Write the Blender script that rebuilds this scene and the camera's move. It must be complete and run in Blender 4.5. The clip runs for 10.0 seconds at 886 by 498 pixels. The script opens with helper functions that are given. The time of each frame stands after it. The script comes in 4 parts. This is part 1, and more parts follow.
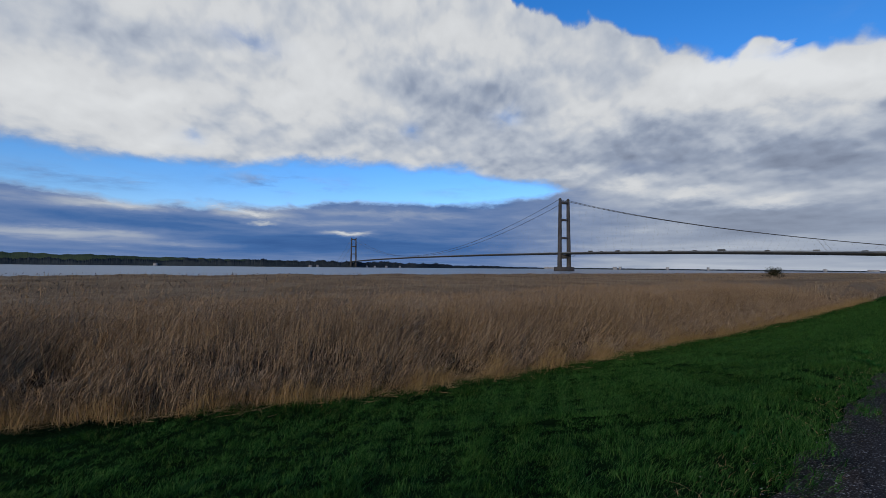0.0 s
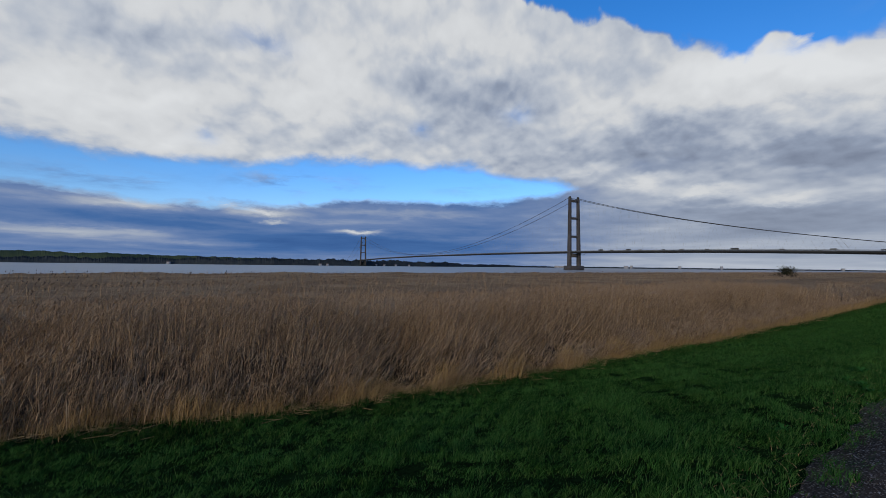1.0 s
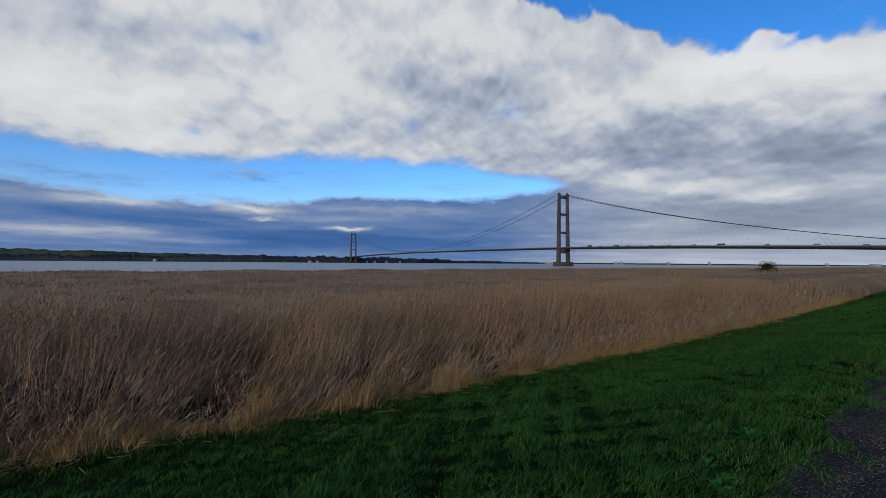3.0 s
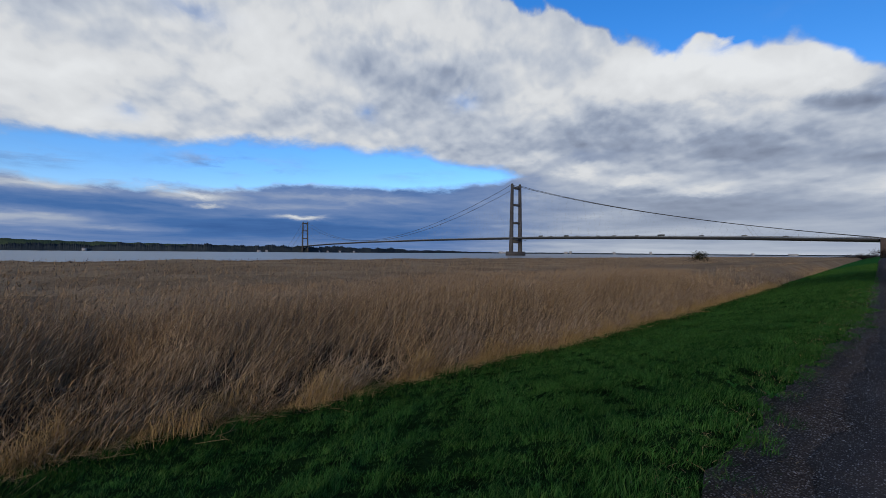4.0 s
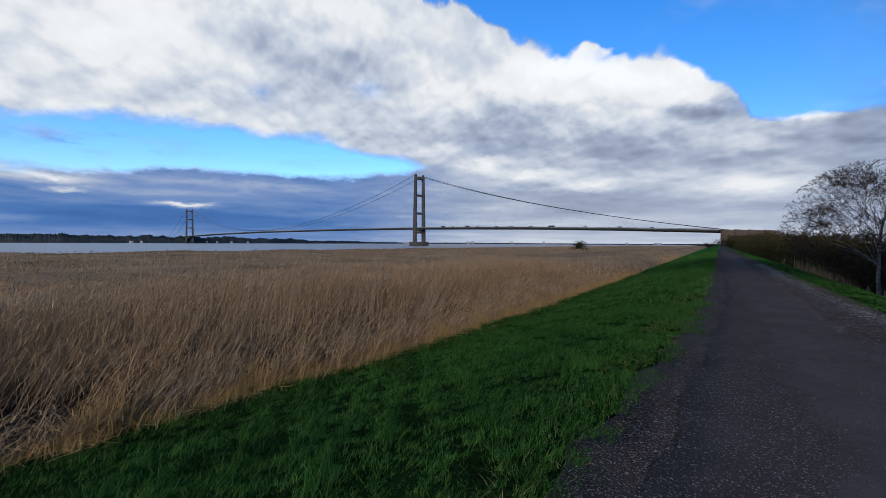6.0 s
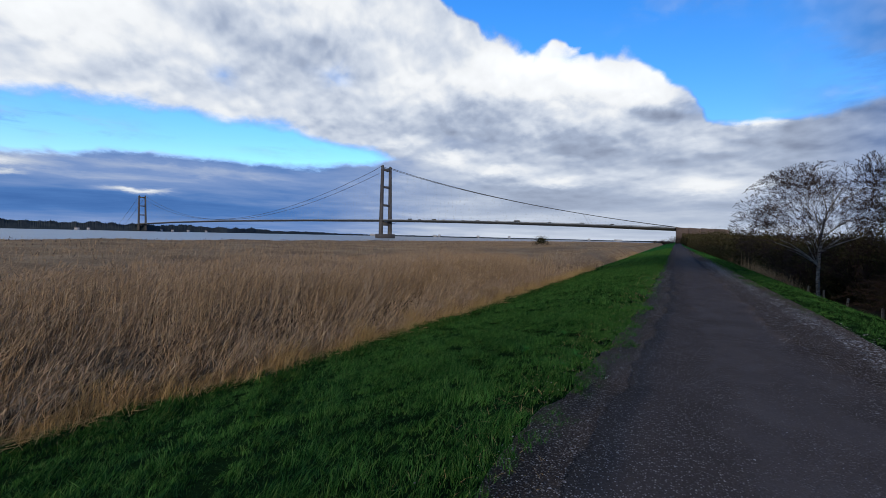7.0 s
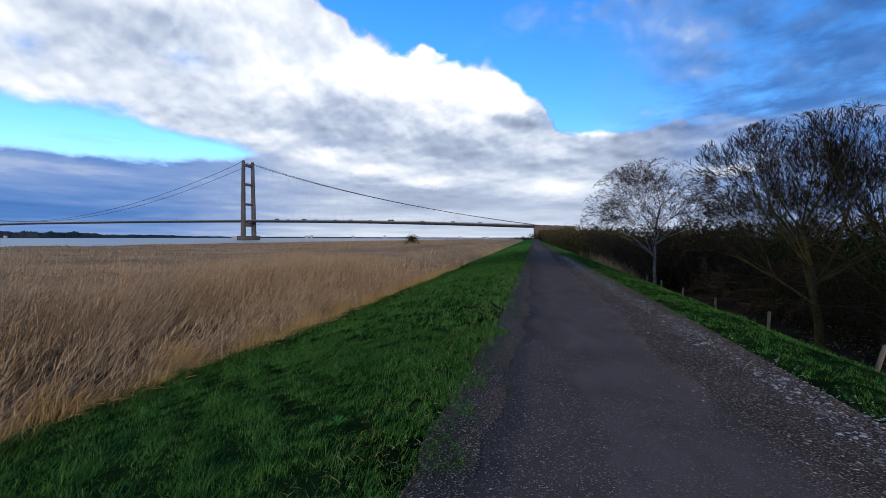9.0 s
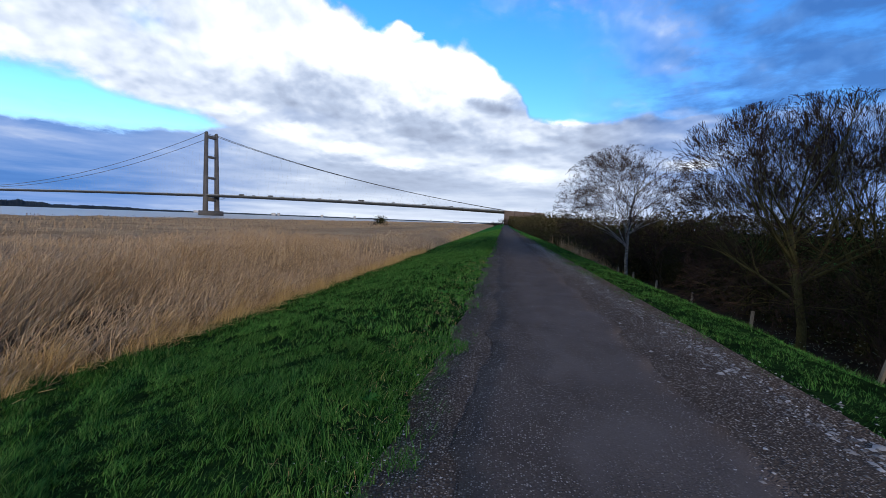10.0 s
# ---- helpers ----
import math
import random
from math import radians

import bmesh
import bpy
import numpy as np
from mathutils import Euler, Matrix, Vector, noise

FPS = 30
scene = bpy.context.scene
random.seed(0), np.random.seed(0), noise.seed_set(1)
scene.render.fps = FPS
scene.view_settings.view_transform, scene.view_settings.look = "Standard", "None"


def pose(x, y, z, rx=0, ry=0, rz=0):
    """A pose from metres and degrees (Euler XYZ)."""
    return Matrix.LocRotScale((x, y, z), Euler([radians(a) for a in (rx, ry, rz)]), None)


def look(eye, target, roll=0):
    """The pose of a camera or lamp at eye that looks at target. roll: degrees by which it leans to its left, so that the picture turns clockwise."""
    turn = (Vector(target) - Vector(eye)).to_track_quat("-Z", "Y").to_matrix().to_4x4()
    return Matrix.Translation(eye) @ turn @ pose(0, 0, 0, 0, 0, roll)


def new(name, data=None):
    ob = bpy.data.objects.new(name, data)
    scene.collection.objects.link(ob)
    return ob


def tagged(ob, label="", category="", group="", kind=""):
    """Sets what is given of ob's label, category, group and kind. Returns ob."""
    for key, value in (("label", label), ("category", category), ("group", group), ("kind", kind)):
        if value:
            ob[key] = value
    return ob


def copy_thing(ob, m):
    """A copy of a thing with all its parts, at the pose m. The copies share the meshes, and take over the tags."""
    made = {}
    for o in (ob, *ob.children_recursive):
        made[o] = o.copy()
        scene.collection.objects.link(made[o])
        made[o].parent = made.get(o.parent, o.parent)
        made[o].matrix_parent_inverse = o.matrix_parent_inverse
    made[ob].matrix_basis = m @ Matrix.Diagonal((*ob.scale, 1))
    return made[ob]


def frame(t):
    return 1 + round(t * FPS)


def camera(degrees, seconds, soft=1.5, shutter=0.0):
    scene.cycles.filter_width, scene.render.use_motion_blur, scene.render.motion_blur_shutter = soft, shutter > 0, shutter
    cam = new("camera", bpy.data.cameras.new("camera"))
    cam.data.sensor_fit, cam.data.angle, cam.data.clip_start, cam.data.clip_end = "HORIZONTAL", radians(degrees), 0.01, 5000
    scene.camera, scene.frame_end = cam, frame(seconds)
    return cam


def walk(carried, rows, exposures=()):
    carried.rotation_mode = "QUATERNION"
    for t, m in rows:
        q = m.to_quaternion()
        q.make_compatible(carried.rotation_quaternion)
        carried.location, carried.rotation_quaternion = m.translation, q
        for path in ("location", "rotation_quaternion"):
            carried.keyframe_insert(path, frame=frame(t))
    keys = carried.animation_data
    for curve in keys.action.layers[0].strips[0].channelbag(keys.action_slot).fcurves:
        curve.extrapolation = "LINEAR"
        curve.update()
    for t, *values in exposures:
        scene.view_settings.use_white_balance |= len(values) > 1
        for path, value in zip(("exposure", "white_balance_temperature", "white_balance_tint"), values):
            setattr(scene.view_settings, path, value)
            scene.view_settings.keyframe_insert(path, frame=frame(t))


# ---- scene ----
cam = camera(92.16, 10.0, 0.75)

# The camera and its walk
rows = [
    (0, pose(0.001, -0.000, 1.674, 92.46, -0.57, 51.43)),
    (0.5, pose(0.024, 1.309, 1.668, 92.33, -0.61, 52.35)),
    (1, pose(-0.034, 2.568, 1.639, 92.27, -0.65, 52.73)),
    (1.5, pose(-0.023, 3.810, 1.623, 92.30, -0.70, 52.57)),
    (2, pose(-0.036, 5.077, 1.613, 92.12, -0.67, 52.56)),
    (3.5, pose(-0.083, 8.583, 1.680, 91.28, -0.34, 49.74)),
    (4, pose(-0.213, 9.888, 1.674, 90.47, -0.48, 45.60)),
    (4.5, pose(-0.189, 11.220, 1.665, 89.88, 0.07, 39.49)),
    (5, pose(-0.243, 12.460, 1.644, 89.72, 0.02, 37.01)),
    (5.5, pose(-0.178, 13.674, 1.637, 89.49, 0.02, 34.40)),
    (7, pose(0.221, 16.683, 1.667, 88.37, -1.31, 28.52)),
    (7.5, pose(0.282, 17.795, 1.664, 87.67, -0.77, 21.83)),
    (8, pose(0.254, 18.930, 1.647, 86.99, -0.67, 16.89)),
    (8.5, pose(0.281, 20.034, 1.644, 87.72, 0.01, 13.32)),
    (9, pose(0.219, 21.053, 1.632, 88.51, -0.13, 11.92)),
    (9.5, pose(0.169, 22.089, 1.604, 87.25, -0.77, 10.72)),
    (10, pose(0.181, 23.107, 1.593, 86.32, -2.19, 8.02)),
]
exposures = [(0.0, -0.52), (3.5, -0.46), (5.5, -0.2), (7.5, 0.0), (9.0, 0.2), (10.0, 0.40)]
walk(cam, rows, exposures)

rng = np.random.default_rng(7)


# ------------------------------------------------------------------ nodes
class Nodes:
    """Short writing for node trees."""

    def __init__(self, tree):
        self.tree = tree
        tree.nodes.clear()

    def add(self, kind):
        return self.tree.nodes.new(kind)

    def put(self, socket, value):
        if isinstance(value, bpy.types.NodeSocket):
            self.tree.links.new(value, socket)
        else:
            socket.default_value = value

    def math(self, op, a, b=0.0, c=0.0, clamp=False):
        n = self.add("ShaderNodeMath")
        n.operation, n.use_clamp = op, clamp
        for s, v in zip(n.inputs, (a, b, c)):
            self.put(s, v)
        return n.outputs[0]

    def ramp01(self, v, lo, hi, smooth=True):
        n = self.add("ShaderNodeMapRange")
        n.interpolation_type = "SMOOTHSTEP" if smooth else "LINEAR"
        for s, x in zip(n.inputs[:5], (v, lo, hi, 0.0, 1.0)):
            self.put(s, x)
        return n.outputs[0]

    def mix(self, f, a, b, blend="MIX"):
        n = self.add("ShaderNodeMix")
        n.data_type, n.blend_type = "RGBA", blend
        self.put(n.inputs[0], f)
        for s, v in zip(n.inputs[6:8], (a, b)):
            self.put(s, (*v, 1.0) if isinstance(v, tuple) and len(v) == 3 else v)
        return n.outputs[2]

    def noise(self, vec, scale, detail=4.0, rough=0.55, distort=0.0):
        n = self.add("ShaderNodeTexNoise")
        if vec is not None:
            self.put(n.inputs["Vector"], vec)
        for k, v in (("Scale", scale), ("Detail", detail), ("Roughness", rough), ("Distortion", distort)):
            n.inputs[k].default_value = v
        return n.outputs[0]

    def scaled(self, vec, s, offset=(0, 0, 0)):
        n = self.add("ShaderNodeMapping")
        self.put(n.inputs[0], vec)
        n.inputs[1].default_value, n.inputs[3].default_value = offset, s
        return n.outputs[0]


# ------------------------------------------------------------------ sky and sun
SUN_AZ, SUN_EL = 150.0, 12.0      # degrees to the right of +y, and up
world = bpy.data.worlds.new("sky")
scene.world = world
world.use_nodes = True
N = Nodes(world.node_tree)
way = N.add("ShaderNodeTexCoord").outputs["Generated"]
sep = N.add("ShaderNodeSeparateXYZ")
N.put(sep.inputs[0], way)
deg = 180 / math.pi
az0 = N.math("MULTIPLY", N.math("ARCTAN2", sep.outputs[0], sep.outputs[1]), deg)
el0 = N.math("MULTIPLY", N.math("ARCSINE", sep.outputs[2]), deg)
# directions on an upright cylinder whose height runs faster near the horizon, where clouds lie flatter
flat_len = N.math("SQRT", N.math("ADD", N.math("MULTIPLY", sep.outputs[0], sep.outputs[0]), N.math("ADD", N.math("MULTIPLY", sep.outputs[1], sep.outputs[1]), 0.0001)))
rise = N.math("MULTIPLY", N.math("LOGARITHM", N.math("ADD", N.math("MAXIMUM", el0, -1.0), 4.0), math.e), 0.54)
put = N.add("ShaderNodeCombineXYZ")
N.put(put.inputs[0], N.math("DIVIDE", sep.outputs[0], flat_len))
N.put(put.inputs[1], N.math("DIVIDE", sep.outputs[1], flat_len))
N.put(put.inputs[2], rise)
way2 = put.outputs[0]


def moved(offset, stretch=(1, 1, 1)):
    return N.scaled(way2, stretch, offset)


def mid_noise(offset, scale, detail, rough, distort=0.0, stretch=(1, 1, 1)):
    """Noise about zero."""
    return N.math("SUBTRACT", N.noise(moved(offset, stretch), scale, detail, rough, distort), 0.5)


def lobes(offset, scale):
    """Rounded heaps, 0 at their rims and about 0.5 at their tops."""
    bent = N.add("ShaderNodeVectorMath")
    bent.operation = "MULTIPLY_ADD"
    wob = N.add("ShaderNodeTexNoise")
    N.put(wob.inputs["Vector"], moved(offset))
    wob.inputs["Scale"].default_value, wob.inputs["Detail"].default_value = scale * 0.9, 5.0
    N.put(bent.inputs[0], wob.outputs["Color"])
    bent.inputs[1].default_value = (0.9 / scale,) * 3
    N.put(bent.inputs[2], moved(offset))
    cell = N.add("ShaderNodeTexVoronoi")
    cell.feature = "SMOOTH_F1"
    N.put(cell.inputs["Vector"], bent.outputs[0])
    for key, value in (("Scale", scale), ("Smoothness", 0.55), ("Detail", 2.0), ("Roughness", 0.45)):
        cell.inputs[key].default_value = value
    return N.math("SUBTRACT", 0.5, cell.outputs["Distance"])


def along(stops):
    """A height in degrees that changes with the bearing: rows of bearing and height."""
    ramp = N.add("ShaderNodeValToRGB")
    N.put(ramp.inputs[0], N.math("DIVIDE", N.math("ADD", az0, 105.0), 150.0, clamp=True))
    e = ramp.color_ramp.elements
    for k, (b, h) in enumerate(stops):
        at, v = (b + 105.0) / 150.0, (h + 10.0) / 80.0
        if k == 0 or k == len(stops) - 1:
            item = e[0 if k == 0 else len(e) - 1]
            item.position = at
        else:
            item = e.new(at)
        item.color = (v, v, v, 1.0)
    return N.math("SUBTRACT", N.math("MULTIPLY", ramp.outputs[0], 80.0), 10.0)


bars = mid_noise((0.6, 1.9, 0.7), 4.0, 5.0, 0.5, 0.5, (1, 1, 2.4))
drift = mid_noise((0.0, 0.0, 0.0), 7.0, 7.0, 0.55, 0.2)
ragged = mid_noise((3.1, 1.7, 0.4), 16.0, 6.0, 0.6, 0.3)
heaps = lobes((0.4, 0.9, 0.2), 11.0)
grow_el = N.math("ADD", N.math("MAXIMUM", el0, 0.0), 4.0)
az = N.math("ADD", az0, N.math("MULTIPLY", drift, 9.0))
el = N.math("ADD", el0, N.math("MULTIPLY", N.math("MULTIPLY", ragged, 0.16), grow_el))


def blob(a, e, sa, se, w):
    u = N.math("DIVIDE", N.math("SUBTRACT", az, a), sa)
    v = N.math("DIVIDE", N.math("SUBTRACT", el, e), se)
    d = N.math("ADD", N.math("MULTIPLY", u, u), N.math("MULTIPLY", v, v))
    return N.math("MULTIPLY", N.math("EXPONENT", N.math("MULTIPLY", d, -1.0)), w)


def total(first, blobs):
    for b in blobs:
        first = N.math("ADD", first, blob(*b))
    return first


# the broken sheet: its lower edge, its heaped upper edge, and the low layer along the horizon
under = along(((-105, 11.8), (-92, 11.3), (-84, 11.0), (-76, 12.3), (-65, 13.2), (-58, 13.1), (-50, 12.6), (-44, 11.8), (-38, 10.3), (-34.5, 9.0), (-31, 5.0), (-27, -8), (45, -8)))
over = along(((-105, 60), (-50, 60), (-42, 34), (-33, 31.6), (-28, 29.4), (-24, 27.0), (-20, 25.4), (-17, 24.0), (-14.5, 25.0), (-10, 24.4), (-5, 22.2), (-1.5, 20.2), (1.2, 17.6), (3, 14.6), (6, 13.4), (12, 14.4), (20, 14.6), (45, 13.0)))
low_top = along(((-105, 8.3), (-97, 7.8), (-92, 6.9), (-86, 6.8), (-80, 7.1), (-74, 6.9), (-65, 8.5), (-54, 8.4), (-46, 8.5), (-38, 9.5), (-33, 11.0), (-28, 13.0), (45, 13.0)))
swell = N.math("MULTIPLY", N.math("ADD", N.math("MULTIPLY", drift, 0.22), N.math("MULTIPLY", ragged, 0.12)), grow_el)
puffs = N.math("MULTIPLY", N.math("ADD", N.math("MULTIPLY", N.math("SUBTRACT", heaps, 0.2), 0.10), N.math("MULTIPLY", ragged, 0.07)), grow_el)
above = N.ramp01(N.math("ADD", N.math("SUBTRACT", el0, under), swell), -0.7, 1.3)
below = N.ramp01(N.math("ADD", N.math("SUBTRACT", over, el0), puffs), -0.4, 0.9)
sheet_cover = N.math("MULTIPLY", above, below)
sheet_cover = N.math("SUBTRACT", sheet_cover, total(0.0, ((16.6, 9.3, 2.6, 1.3, 0.9), (5.5, 15.8, 3.0, 1.2, 0.8), (-43, 19.5, 1.6, 0.9, 0.22), (-83, 14.6, 1.6, 0.7, 0.25), (-77, 26, 4, 1.0, 0.25), (-55, 17.8, 1.5, 1.0, 0.25), (-12.4, 22.6, 2.2, 0.6, 0.6))), clamp=True)
thin = mid_noise((1.1, 0.3, 2.2), 9.0, 6.0, 0.6, 0.3, (1, 1, 2.2))
low_cover = N.ramp01(N.math("ADD", N.math("SUBTRACT", low_top, el0), N.math("MULTIPLY", N.math("ADD", drift, ragged), 1.8)), -0.5, 0.6)
wisps = N.math("MULTIPLY", total(0.0, ((-72, 10.4, 7, 1.0, 0.75), (-93, 8.8, 9, 0.9, 0.5), (-50, 10.2, 5, 0.8, 0.25))), N.ramp01(thin, -0.12, 0.14))
veil = N.math("MULTIPLY", N.math("MULTIPLY", N.ramp01(az0, 6.0, 22.0), N.ramp01(N.math("ADD", thin, drift), -0.35, 0.15)), 0.85)
veil = N.math("ADD", veil, N.math("MULTIPLY", blob(10, 27, 12, 2.5, 0.55), N.ramp01(thin, -0.1, 0.2)))
alpha = N.math("MAXIMUM", N.math("MAXIMUM", sheet_cover, low_cover), N.math("MAXIMUM", wisps, veil))
# how brightly each part is lit: the sheet, its lit lower rim, the low layer
bright = total(0.80, (
    (-70, 21.5, 9, 4.5, 0.26), (-55, 30, 10, 4, 0.22), (-93, 17.5, 9, 4, 0.26), (-86, 13.2, 8, 1.8, 0.2), (-38, 27, 7, 3, 0.16), (-20, 22, 8, 3.2, 0.34),
    (-13, 20.5, 7, 3.5, 0.42), (-4, 18.6, 4.5, 2.6, 0.42), (-30, 20, 7, 2.5, 0.14), (-45, 16, 6, 1.6, 0.1), (-66, 14.5, 9, 1.0, 0.1), (-88, 23, 24, 10, 0.12), (-43, 23, 8, 9, -0.06)))
bright = total(bright, (
    (-90, 23.5, 9, 2.6, -0.12), (-56, 23.5, 6, 3.5, -0.15), (-46, 20.5, 6, 3.5, -0.08), (-62, 16.8, 9, 1.4, -0.12), (-25, 15.2, 8, 2.6, -0.16), (-10, 12, 8, 2.2, -0.16),
    (-36, 13.5, 8, 1.6, -0.1), (-1.5, 14.6, 4, 1.4, -0.34), (5, 10.2, 8, 1.6, -0.24), (13, 12.2, 6, 1.0, -0.16), (-24, 6.5, 12, 1.6, -0.14), (-10, 3.6, 26, 3.4, -0.23), (-22, 12.4, 10, 1.5, -0.16), (36, 14, 18, 16, -0.5), (15, 9, 9, 4.5, -0.24), (-17, 10.5, 17, 5, -0.13)))
bright = total(bright, (
    (-33, 12.4, 4, 0.9, 0.30), (-27, 10.5, 4, 0.8, 0.46), (-21, 8.9, 4, 0.8, 0.50), (-14.5, 7.4, 4, 0.7, 0.48), (2.6, 6.5, 4.5, 1.1, 0.5), (8, 13.4, 2.5, 0.6, 0.4),
    (14.4, 14.6, 2.5, 0.6, 0.3), (21, 7.4, 3, 0.6, 0.5), (-27, 4.8, 3, 0.4, 0.2)))
is_layer = N.math("MULTIPLY", low_cover, N.math("SUBTRACT", 1.0, N.ramp01(N.math("ADD", az0, N.math("MULTIPLY", drift, 12.0)), -48.0, -18.0)))
layer_light = total(0.47, (
    (-92, 3.2, 8, 0.6, 0.34), (-84, 2.3, 8, 0.4, 0.24), (-79.8, 7.2, 1.8, 0.6, 0.7), (-75, 6.3, 3.5, 0.5, 0.42), (-89, 6.4, 4, 0.5, 0.28), (-64.5, 4.3, 2.8, 0.3, 0.6),
    (-74.5, 5.3, 1.6, 0.2, 0.4), (-60, 6.9, 12, 0.6, 0.12), (-62, 2.6, 22, 1.6, -0.30), (-85, 4.7, 14, 0.8, -0.16), (-48, 5.2, 8, 1.2, -0.12), (-60, 8.3, 16, 0.6, -0.12)))
layer_light = N.math("ADD", layer_light, N.math("ADD", N.math("MULTIPLY", thin, 0.3), N.math("MULTIPLY", bars, 0.6)))
big = N.math("SUBTRACT", lobes((0.3, 0.2, 0.0), 5.0), lobes((0.325, 0.18, 0.05), 5.0))
relief = N.math("SUBTRACT", N.math("ADD", N.math("MULTIPLY", lobes((0.0, 0.0, 0.0), 13.0), 0.7), mid_noise((0.0, 0.0, 0.0), 6.0, 8.0, 0.52)),
                N.math("ADD", N.math("MULTIPLY", lobes((0.008, -0.006, 0.018), 13.0), 0.7), mid_noise((0.010, -0.008, 0.020), 6.0, 8.0, 0.52)))
bright = N.math("ADD", bright, N.math("MULTIPLY", N.math("ADD", N.math("MULTIPLY", relief, 0.5), N.math("MULTIPLY", big, 0.36)), N.ramp01(el0, 1.0, 13.0)))
bright = N.math("ADD", bright, N.math("ADD", N.math("MULTIPLY", drift, 0.26), N.math("MULTIPLY", N.math("MULTIPLY", bars, 0.5), N.math("SUBTRACT", 1.0, N.ramp01(el0, 6.0, 12.0)))))
bright = N.math("ADD", bright, N.math("MULTIPLY", ragged, 0.15))
veiled = N.math("SUBTRACT", 1.0, N.math("MAXIMUM", sheet_cover, low_cover))
bright = N.math("SUBTRACT", bright, N.math("MULTIPLY", veiled, 0.30))
bright = N.math("ADD", N.math("MULTIPLY", bright, N.math("SUBTRACT", 1.0, is_layer)), N.math("MULTIPLY", layer_light, is_layer))
# unseen cloud overhead and behind is dimmed to its grey base, weakening ground light
bright = N.math("SUBTRACT", bright, N.math("MULTIPLY", N.ramp01(el0, 35.0, 60.0), 0.62))
ahead = N.math("ADD", N.math("MULTIPLY", sep.outputs[0], -0.57), N.math("MULTIPLY", sep.outputs[1], 0.82))
bright = N.math("SUBTRACT", bright, N.math("MULTIPLY", N.ramp01(N.math("MULTIPLY", ahead, -1.0), -0.40, 0.35), 0.62))


def cloud_ramp(stops):
    ramp = N.add("ShaderNodeValToRGB")
    N.put(ramp.inputs[0], N.math("MULTIPLY", bright, 0.7))
    e = ramp.color_ramp.elements
    e[0].position, e[0].color = 0.7 * stops[0][0], (*stops[0][1], 1)
    e[1].position, e[1].color = 0.7 * stops[-1][0], (*stops[-1][1], 1)
    for p, c in stops[1:-1]:
        e.new(0.7 * p).color = (*c, 1)
    return ramp.outputs[0]


heap = cloud_ramp(((0.0, (0.105, 0.105, 0.113)), (0.3, (0.26, 0.30, 0.395)), (0.55, (0.42, 0.48, 0.595)), (0.78, (0.68, 0.72, 0.785)), (1.0, (0.93, 0.925, 0.91)), (1.4, (1.08, 1.07, 1.04))))
layer = cloud_ramp(((0.0, (0.045, 0.13, 0.36)), (0.25, (0.085, 0.205, 0.48)), (0.5, (0.22, 0.325, 0.57)), (0.76, (0.56, 0.61, 0.70)), (1.0, (0.98, 0.97, 0.95)), (1.4, (1.2, 1.2, 1.18))))
bluish = N.math("MAXIMUM", is_layer, N.math("MULTIPLY", N.ramp01(az0, 9.0, 24.0), 0.85))
bluish = N.math("MAXIMUM", bluish, veiled)
clouds = N.mix(bluish, heap, layer)
sky = N.add("ShaderNodeTexSky")
sky.sky_type, sky.sun_disc = "NISHITA", False
sky.sun_elevation, sky.sun_rotation = radians(SUN_EL), radians(SUN_AZ)
sky.air_density, sky.dust_density, sky.ozone_density = 1.0, 0.2, 3.0
hue = N.add("ShaderNodeHueSaturation")
N.put(hue.inputs["Color"], sky.outputs[0])
hue.inputs["Saturation"].default_value, hue.inputs["Value"].default_value = 1.28, 0.26
blue = N.mix(1.0, hue.outputs[0], (0.92, 0.88, 1.12), "MULTIPLY")
colour = N.mix(alpha, blue, N.mix(1.0, clouds, (0.965, 1.0, 1.055), "MULTIPLY"))
bg = N.add("ShaderNodeBackground")
N.put(bg.inputs[0], colour)
bg.inputs[1].default_value = 1.0
N.put(N.add("ShaderNodeOutputWorld").inputs[0], bg.outputs[0])

sun = new("sun", bpy.data.lights.new("sun", "SUN"))
sun.data.energy, sun.data.angle, sun.data.color = 2.1, radians(8), (1.0, 0.88, 0.73)
sa, se = radians(SUN_AZ), radians(SUN_EL)
sun.matrix_world = look(Vector((math.sin(sa) * math.cos(se), math.cos(sa) * math.cos(se), math.sin(se))) * 200, (0, 0, 0))


